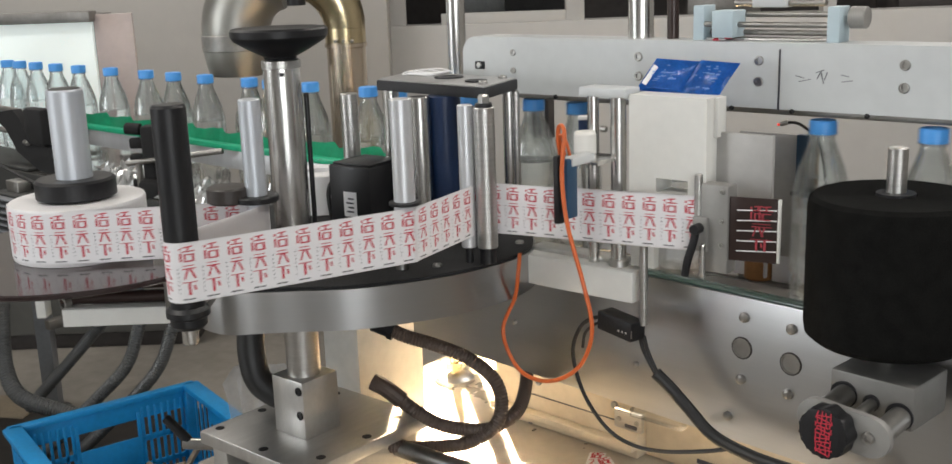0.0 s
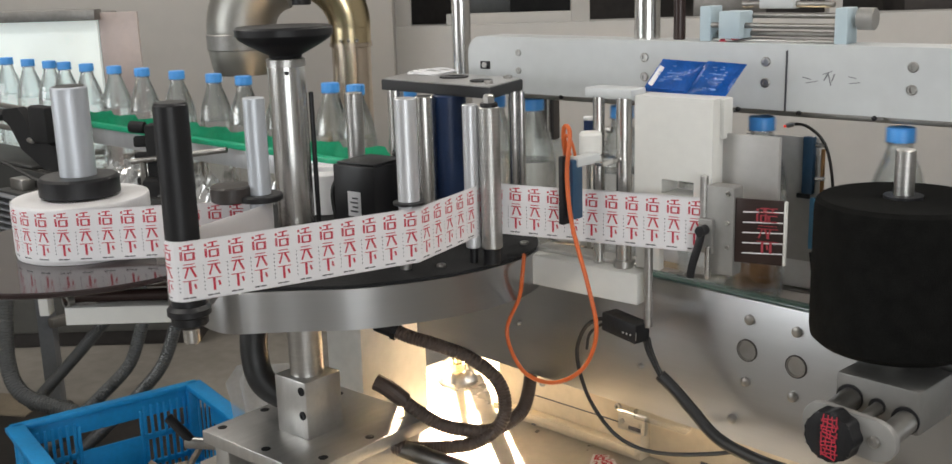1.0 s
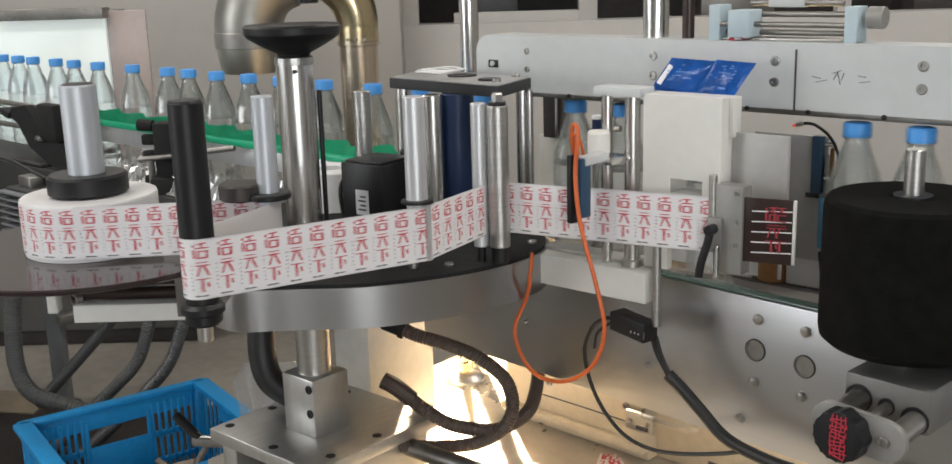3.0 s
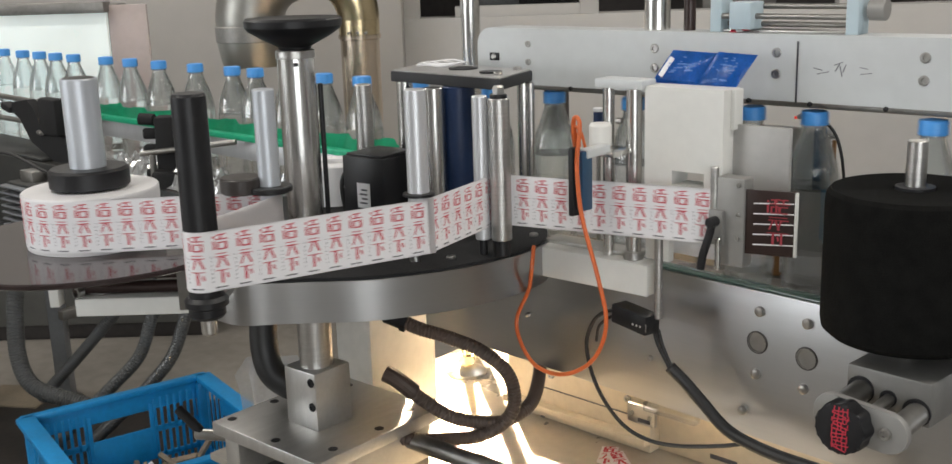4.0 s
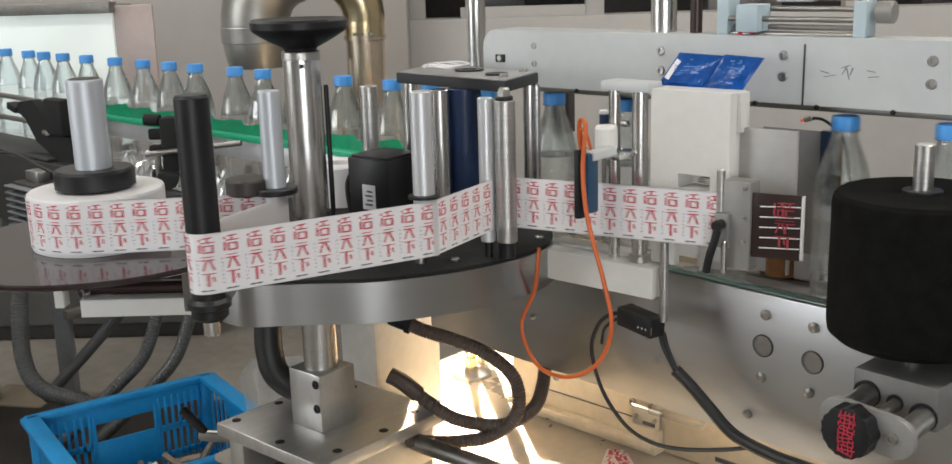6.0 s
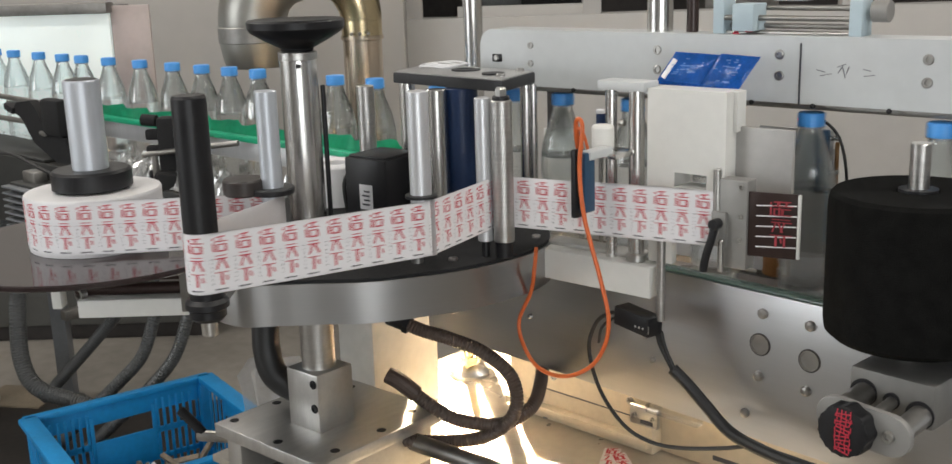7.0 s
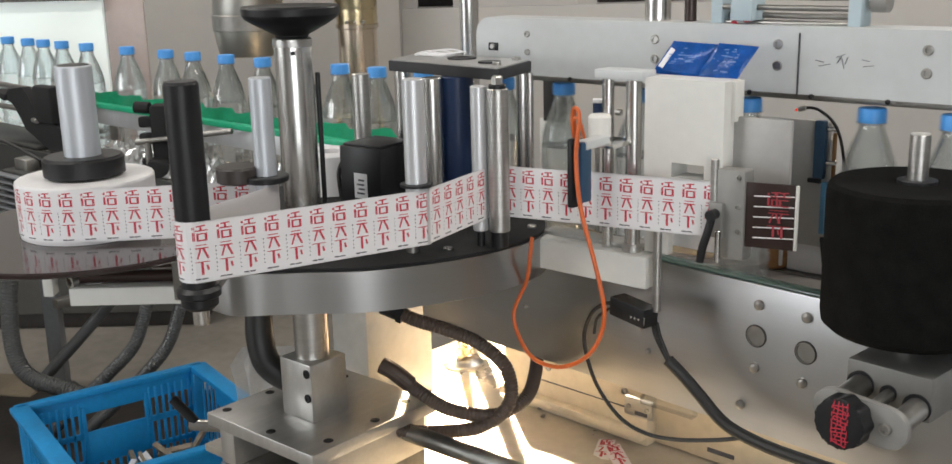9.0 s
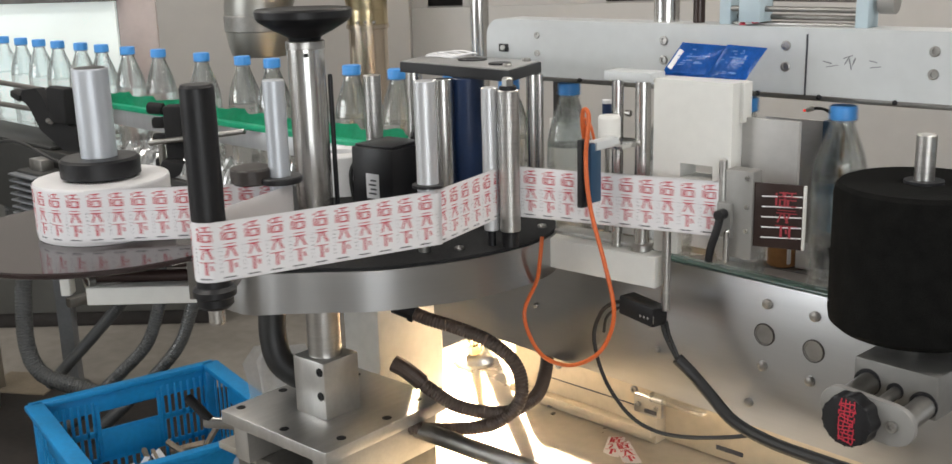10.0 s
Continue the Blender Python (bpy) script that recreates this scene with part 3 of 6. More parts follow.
    k = part("knob", rod(B(), (-0.508, 1.235, 1.2745), (-0.489, 1.235, 1.2745), 0.0125, 18), CLAMPM, a, "knurled knob")
    part("rear_rod", rod(B(), (-0.68, 1.29, 1.288), (-0.56, 1.29, 1.288), 0.004), STEEL_D, a)
    part("rear_block", box(B(), (-0.63, 1.29, 1.292), (0.045, 0.02, 0.018)), WHITE, a)
    part("foot_plate", box(B(), (-0.61, 1.24, 1.2485), (0.18, 0.03, 0.003), bev=0.001), STEEL, a)


def sample_bags():
    """Two blue printed sachets leaning on the head cover against the beam."""
    for k, (x, w) in enumerate(((-0.688, 0.064), (-0.633, 0.050))):
        t = thing("blue_sachet", (x, 1.14, 1.19), "shiny blue printed plastic sachet leaning on the beam", "sachet", "sachets")
        b = B()
        nx, nz = 14, 8
        g = [[None] * (nz + 1) for _ in range(nx + 1)]
        for i in range(nx + 1):
            for j in range(nz + 1):
                u, v = i / nx, j / nz
                bulge = 0.006 * (math.sin(math.pi * u) * math.sin(math.pi * v)) ** 0.5 + 0.0012 * noise.noise((u * 5 + k * 9, v * 5, 2))
                g[i][j] = b.verts.new((x + (u - 0.5) * w + 0.018 * v - 0.009, 1.135 + 0.018 * v - bulge - 0.004 * k, 1.193 + 0.037 * v - 0.002 * u))
        for i in range(nx):
            for j in range(nz):
                b.faces.new((g[i][j], g[i + 1][j], g[i + 1][j + 1], g[i][j + 1]))
        bmesh.ops.solidify(b, geom=b.faces[:], thickness=0.002)
        part("pouch", b, BLUE_S, t)
        for j in range(16):
            v = random.uniform(0.18, 0.85)
            u = random.uniform(-0.32, 0.30)
            part("print_bar", box(B(), (x + u * w + 0.018 * v - 0.009, 1.135 + 0.018 * v - 0.0068 - 0.004 * k, 1.193 + 0.037 * v), (random.uniform(0.002, 0.011), 0.0005, random.uniform(0.0007, 0.0016)), rx=-26, ry=random.uniform(-4, 4), bev=0), PRINT_B, t)
        if not k:
            part("pale_label", box(B(), (x - 0.0235, 1.1388, 1.2115), (0.006, 0.0008, 0.026), rx=-26, ry=26, bev=0), PAPER, t)


def red_scrap():
    t = thing("red_scrap", (-0.648, 1.178, 1.247), "small crumpled red label scrap lying on the white beam", "label")
    for k in range(3):
        part("fold", box(B(), (-0.664 + 0.007 * k, 1.214, 1.2490 + 0.0012 * k), (0.009, 0.006, 0.0012), rz=30 * k, rx=20, bev=0), RED if k != 1 else PAPER, t)


BLUE_S = mat("blue_glossy_film", (0.018, 0.150, 0.56), 0.22, 0.0, 0.25, 40, 0.4, 90)
PRINT_B = mat("pale_blue_print", (0.10, 0.26, 0.62), 0.6, 0.0, 0.1, 40)


def feed_conveyor():
    """Upstream part of the line with green guides."""
    t = thing("feed_conveyor", (-2.2, 1.25, 0.9), "long bottle feed conveyor with green guide strips", "conveyor")
    a = -2.3
    xc, L = -2.35, 2.1
    yc = line_y(xc)
    part("belt", box(B(), (xc, yc, 0.931), (L, 0.088, 0.006), rz=a), BELT, t)
    part("side_plate", box(B(), (xc, yc - 0.172, 0.875), (L, 0.008, 0.155), rz=a), GREYDK, t, "dark grey side plate")
    part("far_plate", box(B(), (xc, yc + 0.075, 0.86), (L, 0.008, 0.13), rz=a), STEEL_D, t)
    part("drip_tray", box(B(), (xc, yc - 0.112, 0.950), (L, 0.115, 0.006), rz=a), TRAY, t)
    # Added sheet that makes the tray's upstream end darker.
    part("tray_dark_sheet", box(B(), (-2.80, line_y(-2.80) - 0.112, 0.957), (1.18, 0.117, 0.006), rz=a), GREYDK, t, "dark painted cover")
    part("guide_rail", box(B(), (-1.75, line_y(-1.75) - 0.05, 1.0175), (1.15, 0.012, 0.035), rz=a), ALU, t, "aluminium guide rail")
    part("back_rail", box(B(), (-2.0, line_y(-2.0) + 0.048, 1.02), (1.6, 0.012, 0.02), rz=a), STEEL_D, t)
    # scalloped green strips along the rail
    b = B()
    n = 120
    lo, hi = [], []
    for k in range(n + 1):
        x = -2.2 + 1.06 * k / n
        y = line_y(x) - 0.046 - 0.004 * math.sin(k * 0.35)
        h = 0.014 + 0.010 * abs(((k % 12) / 12.0)) + 0.003 * noise.noise((k * 0.3, 0, 0))
        lo.append(b.verts.new((x, y - 0.004, 1.034)))
        hi.append(b.verts.new((x, y + 0.010, 1.046 + h)))
    for k in range(n):
        b.faces.new((lo[k], lo[k + 1], hi[k + 1], hi[k]))
    bmesh.ops.solidify(b, geom=b.faces[:], thickness=0.002)
    part("green_strip", b, GREEN, t, "scalloped green plastic strip")
    part("green_edge", box(B(), (-1.67, line_y(-1.67) - 0.056, 1.040), (1.06, 0.016, 0.010), rz=a), GREEN, t)
    part("upper_line_rail", hose(B(), [(-2.9, 1.19, 1.075), (-2.5, 1.185, 1.07), (-2.2, 1.185, 1.062)], 0.006), STEEL_D, t)
    part("lower_line_rail", hose(B(), [(-2.9, 1.19, 1.02), (-2.5, 1.185, 1.02), (-2.2, 1.185, 1.015)], 0.006), STEEL_D, t)
    for x in (-3.3, -1.42):
        for y in (0.07,):
            part("leg", box(B(), (x, line_y(x) + y, 0.40), (0.04, 0.04, 0.8)), STEEL, t)
    # rods that hold the rail
    for x in (-1.66,):
        r = thing("rail_bracket", (x, 1.17, 0.93), "steel rod bracket of the guide rail", "bracket", "rail brackets")
        part("rod", rod(B(), (x - 0.14, 1.10, 1.012), (x + 0.03, 1.19, 1.036), 0.0052), STEEL_D, r)
        part("stem", rod(B(), (x - 0.12, 1.112, 0.925), (x - 0.12, 1.112, 1.012), 0.006), STEEL_D, r)
    # black plastic clamps
    c = thing("guide_clamp", (-2.2, 1.15, 0.93), "black plastic guide clamp arm", "clamp", "guide clamps")
    b = slab(B(), [(-2.365, 1.052), (-2.345, 1.070), (-2.285, 1.078), (-2.262, 1.062), (-2.236, 1.025), (-2.15, 1.005), (-2.12, 0.935), (-2.16, 0.938), (-2.286, 0.988), (-2.325, 1.035)], 0, 0.022, 0.004)
    bmesh.ops.transform(b, matrix=Matrix(((1, 0, 0, 0), (0, 0, 1, 1.140), (0, 1, 0, 0), (0, 0, 0, 1))), verts=b.verts)
    part("arm", b, MATTE, c, "tapered black cast arm")
    part("lug", box(B(), (-2.19, 1.145, 1.048), (0.072, 0.030, 0.078), bev=0.008), MATTE, c)
    part("tip", box(B(), (-2.372, 1.146, 1.056), (0.040, 0.026, 0.016), ry=14, bev=0.004), MATTE, c)
    part("clamp_screw", rod(B(), (-2.245, 1.138, 1.012), (-2.215, 1.130, 1.012), 0.005), SCREWM, c)
    c = thing("guide_clamp", (-1.77, 1.14, 0.93), "black plastic guide clamp arm", "clamp", "guide clamps")
    part("arm", box(B(), (-1.768, 1.14, 1.005), (0.040, 0.032, 0.15), rz=41, bev=0.006), MATTE, c)
    for z, w in ((1.048, 0.014), (1.018, 0.018), (0.972, 0.014)):
        part("rib", box(B(), (-1.790, 1.121, z), (0.030, w, 0.020), rz=41, bev=0.004), MATTE, c)
    part("knob", rod(B(), (-1.79, 1.13, 1.072), (-1.815, 1.115, 1.074), 0.011), MATTE, c)
    part("boss", box(B(), (-1.750, 1.118, 0.945), (0.055, 0.04, 0.075), rz=41, ry=8, bev=0.008), MATTE, c)
    # crumpled clear film along the tray
    b = B()
    nx, ny = 170, 18
    g = []
    rr = random.Random(11)
    for i in range(nx + 1):
        row = []
        for j in range(ny + 1):
            x = -1.97 + 0.72 * i / nx
            h = 0.020 * abs(noise.noise((i * 0.23, j * 0.5, 3))) + 0.022 * abs(noise.noise((i * 0.11, j * 0.31, 8))) + rr.uniform(0, 0.005)
            row.append(b.verts.new((x + rr.uniform(-0.003, 0.003), line_y(x) - 0.166 + 0.10 * j / ny, 0.954 + h * min(1, 3 * math.sin(math.pi * j / ny)) * 1.6)))
        g.append(row)
    for i in range(nx):
        for j in range(ny):
            q = (g[i][j], g[i + 1][j], g[i + 1][j + 1], g[i][j + 1])
            b.faces.new((q[0], q[1], q[2]))
            b.faces.new((q[0], q[2], q[3]))
    single("clear_film", b, FILM_S, "crumpled shiny clear plastic film on the conveyor tray", "plastic film", angle=8)


FILM_S = mat("crumpled_film", (0.46, 0.465, 0.46), 0.20, 0.5, 0.25, 30, spec=0.8, rvary=0.08)

# base-to-neck profile of the bottle
BOTTLE = [(0.001, 0.006), (0.018, 0.003), (0.026, 0.0), (0.0305, 0.004), (0.032, 0.012), (0.0300, 0.018), (0.032, 0.024), (0.032, 0.032), (0.0300, 0.038), (0.032, 0.044), (0.032, 0.053),
          (0.032, 0.100), (0.0306, 0.104), (0.032, 0.108), (0.0320, 0.116), (0.0320, 0.130), (0.0316, 0.140), (0.0304, 0.150), (0.0284, 0.160), (0.0254, 0.170), (0.0214, 0.181), (0.0172, 0.192), (0.0142, 0.200), (0.0130, 0.206), (0.0160, 0.2075), (0.0160, 0.2095), (0.0128, 0.211), (0.0128, 0.2125)]
LEVEL = 0.137       # water line
HOLLOW = [(0.0116, 0.2125), (0.0117, 0.206), (0.0130, 0.200), (0.0160, 0.192), (0.0202, 0.181), (0.0242, 0.170), (0.0272, 0.160), (0.0292, 0.150), (0.0304, 0.140), (0.0307, LEVEL), (0.001, LEVEL)]


def bottle():
    """Water fills the lower part as one clear body; above its level the wall is thin and hollow."""
    t = thing("water_bottle", (0, 0, 0), "clear water bottle with a blue screw cap on the conveyor", "bottle", "bottles on the line")
    b = lathe(B(), BOTTLE + HOLLOW, n=60, caps=False)
    for v in b.verts:
        a, z = math.atan2(v.co.y, v.co.x), v.co.z
        f = 1.0
        if z < 0.05:
            f = 1 - 0.045 * max(0.0, math.cos(10 * a)) * min(1, (0.05 - z) / 0.015)
        elif 0.142 < z < 0.199:
            f = 1 - 0.022 * (0.5 + 0.5 * math.cos(10 * a))
        v.co.x, v.co.y = v.co.x * f, v.co.y * f
    part("body", b, WATER, t, "clear ribbed plastic body with water", angle=50)
    b = B()
    n = 48
    rr = [0.0152 + (0.0004 if k % 2 else 0) for k in range(n)]
    rings = []
    for s, z in ((1, 0.2085), (1, 0.2225), (0.93, 0.2245), (0.6, 0.225)):
        rings.append([b.verts.new((rr[k] * s * math.cos(2 * math.pi * k / n), rr[k] * s * math.sin(2 * math.pi * k / n), z)) for k in range(n)])
    for a, c in zip(rings, rings[1:]):
        for k in range(n):
            b.faces.new((a[k], a[(k + 1) % n], c[(k + 1) % n], c[k]))
    b.faces.new(rings[-1])
    b.faces.new(rings[0][::-1])
    part("cap", b, CAP, t, "blue ribbed screw cap", angle=50)
    return t


PASS = (-3.32, -2.85, -2.155, -1.53, -1.24, -0.77, -0.2, 0.07, 0.76, 1.27, 1.57, 2.22, 2.72, 3.16, 3.74, 4.30, 4.76, 5.24, 5.68, 6.02, 6.59, 7.18, 7.65, 8.06,
        8.68, 9.10, 9.53, 10.0, 10.53, 11.06, 11.57, 12.0, 12.63, 13.33, 13.84, 14.3, 14.72, 15.28, 15.8, 16.3, 16.8)


def bottle_x(tau):
    """Place on the line, tau seconds after the transfer point: slow, dense feed, then the faster labelling belt."""
    return -1.3 + (0.215 if tau < 0 else 0.27) * tau - 0.045 * math.exp(-((tau + 4.7) / 1.2) ** 2)

# ---- label dispenser ----
ROLL, POST, IDLER, NIP, PEEL = (-1.2425, 0.684), (-1.022, 0.784), (-0.860, 0.863), (-0.859, 1.004), (-0.5265, 1.0945)
R_ROLL, R_POST, R_DANCER, R_IDLER, R_NIP, R_PEEL = 0.0808, 0.0132, 0.018, 0.0128, 0.0135, 0.0025
DANCER = (-0.949, 0.629)
WEB_Z0, WEB_Z1 = 1.023, 1.086
PITCH = 0.0248


def dispenser_table():
    t = thing("dispenser_table", (-1.05, 0.95, 0.93), "rounded steel dispenser table with a black mat top", "table")
    out = [(-1.14, 0.745), (-1.05, 0.735), (-1.01, 0.765), (-0.975, 0.797), (-0.928, 0.838), (-0.895, 0.888), (-0.868, 0.945), (-0.853, 1.01), (-0.853, 1.065), (-0.872, 1.115),
           (-0.93, 1.17), (-1.05, 1.20), (-1.22, 1.20), (-1.34, 1.14), (-1.37, 1.02), (-1.33, 0.88), (-1.24, 0.76)]
    part("band", slab(B(), rounded(out), 0.934, 0.984, 0.003), STEEL_H, t, "brushed stainless edge band")
    c = Vector((-1.08, 0.95))
    part("mat", slab(B(), [tuple(c + (Vector(p) - c) * 0.992) for p in rounded(out)], 0.9845, 0.9885, 0.001), MATTE, t, "black rubber mat")
    for x, y in ((-0.885, 1.10), (-0.90, 0.955), (-1.0, 1.15)):
        part("screw", screw(B(), (x, y, 0.988), (0, 0, 1), 0.006, 0.004), SCREWM, t)
    # lifting column through the table
    c = thing("lift_column", (-1.104, 0.903, 0.762), "thick chrome lifting column with a black handwheel on top", "column")
    part("upper_shaft", rod(B(), (-1.104, 0.903, 0.985), (-1.104, 0.903, 1.236), 0.0235, 40), CHROME, c)
    part("lower_shaft", rod(B(), (-1.104, 0.903, 0.80), (-1.104, 0.903, 0.936), 0.0225, 40), STEEL, c)
    b = lathe(B(), [(0.018, 1.236), (0.020, 1.240), (0.021, 1.243), (0.031, 1.248), (0.044, 1.255), (0.057, 1.263), (0.0605, 1.268), (0.061, 1.276), (0.0585, 1.2785), (0.050, 1.2775)], (-1.104, 0.903, 0), n=48)
    part("handwheel", b, BLACK, c, "black dished handwheel cap")
    part("side_rod", rod(B(), (-1.0905, 0.929, 0.988), (-1.0905, 0.929, 1.195), 0.0032, 12), BLACK, c, "thin black side rod")
    part("collar", lathe(B(), [(0.0225, 1.228), (0.0245, 1.229), (0.0245, 1.238), (0.0225, 1.239)], (-1.104, 0.903, 0)), STEEL, c)
    part("lock_screw", screw(B(), (-1.086, 0.888, 1.222), (0.76, -0.65, 0), 0.003, 0.003), BLACK, c)
    p = thing("column_base", (-1.104, 0.903, 0.6), "milled aluminium column block on a thick base plate", "base")
    part("block", box(B(), (-1.104, 0.903, 0.7815), (0.062, 0.062, 0.081), bev=0.002), ALU_P, p, "milled aluminium clamp block")
    for z in (0.809, 0.775):
        part("clamp_screw", screw(B(), (-1.081, 0.8718, z), (0, -1, 0), 0.006, 0.002), BLACK, p)
    part("plate", box(B(), (-1.11, 0.92, 0.732), (0.217, 0.225, 0.018), bev=0.0015), ALU_P, p, "thick milled base plate")
    for x, y in ((-1.203, 0.83), (-1.205, 0.905), (-1.165, 1.01), (-1.03, 1.0), (-1.018, 0.93), (-1.02, 0.85), (-1.10, 0.822)):
        part("plate_screw", screw(B(), (x, y, 0.7412), (0, 0, 1), 0.0065, 0.0006), BLACK, p)
    part("slide_left", box(B(), (-1.195, 0.92, 0.695), (0.03, 0.20, 0.056)), ALU_P, p)
    part("slide_right", box(B(), (-1.03, 0.92, 0.695), (0.03, 0.20, 0.056)), ALU_P, p)
    part("pedestal", box(B(), (-1.11, 0.935, 0.634), (0.17, 0.19, 0.066), bev=0.003), STEEL_D, p)
    part("floor_leg", box(B(), (-1.11, 0.925, 0.30), (0.10, 0.06, 0.60), bev=0.003), STEEL_D, p)
    part("guide_rod", rod(B(), (-1.02, 0.985, 0.706), (-0.76, 0.985, 0.706), 0.0125), STEEL_D, p)
    part("guide_rod", rod(B(), (-1.02, 0.845, 0.694), (-0.76, 0.845, 0.694), 0.0125), STEEL_D, p)
    part("lock_bolt", rod(B(), (-1.21, 0.83, 0.714), (-1.255, 0.805, 0.714), 0.008), SCREWM, p)
    part("lock_lever", hose(B(), [(-1.245, 0.81, 0.714), (-1.265, 0.805, 0.73), (-1.285, 0.80, 0.745)], 0.007), BLACK, p)
    part("bearing", lathe(B(), [(0.016, 0), (0.016, 0.02), (0.008, 0.02), (0.008, 0.004)], m=Matrix.Translation((-1.006, 0.81, 0.692)) @ Matrix.Rotation(radians(90), 4, "Y")), SCREWM, p)


def rounded(out, n=4):
    """A smooth closed outline through the given corners."""
    p = [Vector((*q, 0)) for q in out]
    k = len(p)
    res = []
    for i in range(k):
        a, b, c, d = p[i - 1], p[i], p[(i + 1) % k], p[(i + 2) % k]
        for j in range(n):
            t = j / n
            q = 0.5 * (2 * b + (c - a) * t + (2 * a - 5 * b + 4 * c - d) * t * t + (3 * b - a - 3 * c + d) * t ** 3)
            res.append((q.x, q.y))
    return res


def unwinder():
    x, y = ROLL
    d = thing("unwind_disc", (x, y, 1.0), "smoked brown acrylic unwind disc", "disc")
    part("plate", lathe(B(), [(0.188, 1.012), (0.190, 1.0135), (0.190, 1.0175), (0.188, 1.019)], (x, y, 0), n=72), ACRYL, d)
    part("bearing", lathe(B(), [(0.03, 0.955), (0.03, 1.0), (0.045, 1.005), (0.045, 1.012)], (x, y, 0)), STEEL_D, d)
    r = thing("label_roll", (x, y, 1.02), "thick white roll of red printed labels", "label roll")
    b = B()
    prof = [(0.030, 1.0195), (0.0800, 1.0195), (0.0804, 1.022), (0.0804, 1.084), (0.0792, 1.0865)]
    prof += [(0.076 - 0.0036 * k, 1.0865 - (0.0006 if k % 2 else 0.0)) for k in range(12)] + [(0.030, 1.086)]
    part("paper", lathe(b, prof, (x, y, 0), n=72, caps=False), LINER, r)
    h = thing("roll_hub", (x, y, 1.087), "black hub clamp with a pale aluminium mandrel", "hub")
    part("clamp_ring", lathe(B(), [(0.044, 1.088), (0.0475, 1.090), (0.0475, 1.109), (0.044, 1.112), (0.026, 1.112)], (x, y, 0), n=56), BLACK, h, "black clamp ring")
    part("mandrel", lathe(B(), [(0.0215, 1.10), (0.0215, 1.2175), (0.0208, 1.219), (0.019, 1.219), (0.0185, 1.216)], (x, y, 0), n=40), PALE_T, h, "pale aluminium mandrel tube")
    part("mandrel_cap", lathe(B(), [(0.0185, 1.215), (0.0183, 1.2195), (0.0160, 1.2202)], (x, y, 0), n=40), GREYDK, h, "dark grey end cap")
    # brake arm and struts under the disc
    a = thing("brake_arm", (-1.2, 0.68, 0.95), "white brake arm with a brown spring rod under the disc", "arm")
    part("bar", box(B(), (-1.170, 0.705, 0.947), (0.175, 0.03, 0.022), rz=41), CREAM, a, "cream painted bar")
    part("rod", rod(B(), (-1.245, 0.648, 0.966), (-1.07, 0.80, 0.966), 0.0075), BROWN, a, "dark brown sleeve rod")
    part("second_rod", rod(B(), (-1.235, 0.650, 0.984), (-1.07, 0.79, 0.984), 0.006), BROWN, a)
    part("end_block", box(B(), (-1.262, 0.633, 0.957), (0.012, 0.02, 0.024), rz=41), CREAM, a)
    part("eye_bolt", lathe(B(), [(0.009, -0.004), (0.009, 0.004), (0.005, 0.004), (0.005, -0.004)], m=Matrix.Translation((-1.236, 0.648, 0.962)) @ Matrix.Rotation(radians(90), 4, "X")), SCREWM, a)
    part("spring_cap", rod(B(), (-1.137, 0.735, 0.985), (-1.118, 0.752, 0.985), 0.011), ORANGE, a, "orange end cap")
    part("bracket", box(B(), (-1.12, 0.745, 0.966), (0.05, 0.03, 0.05), rz=41), STEEL_D, a)
    # guide post on its black flange
    g = thing("guide_post", (*POST, 0.988), "slim aluminium web guide post on a black flange", "guide post", "web guides")
    part("flange", lathe(B(), [(0.014, 1.0875), (0.025, 1.0885), (0.026, 1.090), (0.026, 1.0945), (0.025, 1.096), (0.014, 1.096)], (*POST, 0), n=44), BLACK, g)
    part("tube", rod(B(), (*POST, 0.988), (*POST, 1.207), R_POST - 0.0006, 32), PALE_T, g)
    part("puck", lathe(B(), [(0.022, 1.088), (0.0245, 1.090), (0.0245, 1.105), (0.023, 1.107), (0.010, 1.1075)], (-1.047, 0.763, 0), n=44), PUCK, g, "dark brown plastic puck")
    s = thing("white_roll", (-1.30, 1.11, 0.988), "white empty liner roll standing on the table", "roll")
    part("core", lathe(B(), [(0.050, 0.990), (0.050, 1.048), (0.048, 1.050), (0.020, 1.050), (0.020, 1.0)], (-1.27, 1.10, 0), n=48), PAPER, s)


def dancer_roller():
    """Swinging tension roller; returned for keying."""
    t = thing("dancer_roller", (*DANCER, 1.023), "tall black swinging tension roller with a steel tip", "roller")
    x, y = DANCER
    part("sleeve", rod(B(), (x, y, 1.012), (x, y, 1.2215), R_DANCER - 0.0006, 40), BLACK, t, "black sleeve")
    part("flange", lathe(B(), [(0.020, 1.004), (0.0225, 1.006), (0.0225, 1.012), (0.019, 1.016)], (x, y, 0), n=40), BLACK, t)
    part("hub", lathe(B(), [(0.015, 0.992), (0.019, 0.996), (0.019, 1.004)], (x, y, 0), n=32), BLACK, t)
    part("tip", lathe(B(), [(0.0075, 0.974), (0.0085, 0.976), (0.0085, 0.993)], (x, y, 0), n=24), CHROME, t, "bright steel shaft tip")
    part("cap", lathe(B(), [(0.0165, 1.2215), (0.0155, 1.2235)], (x, y, 0), n=40), BLACK_A, t)
    part("swing_arm", box(B(), (x - 0.055, y + 0.063, 1.000), (0.17, 0.020, 0.010), rz=131), STEEL_D, t)
    return t


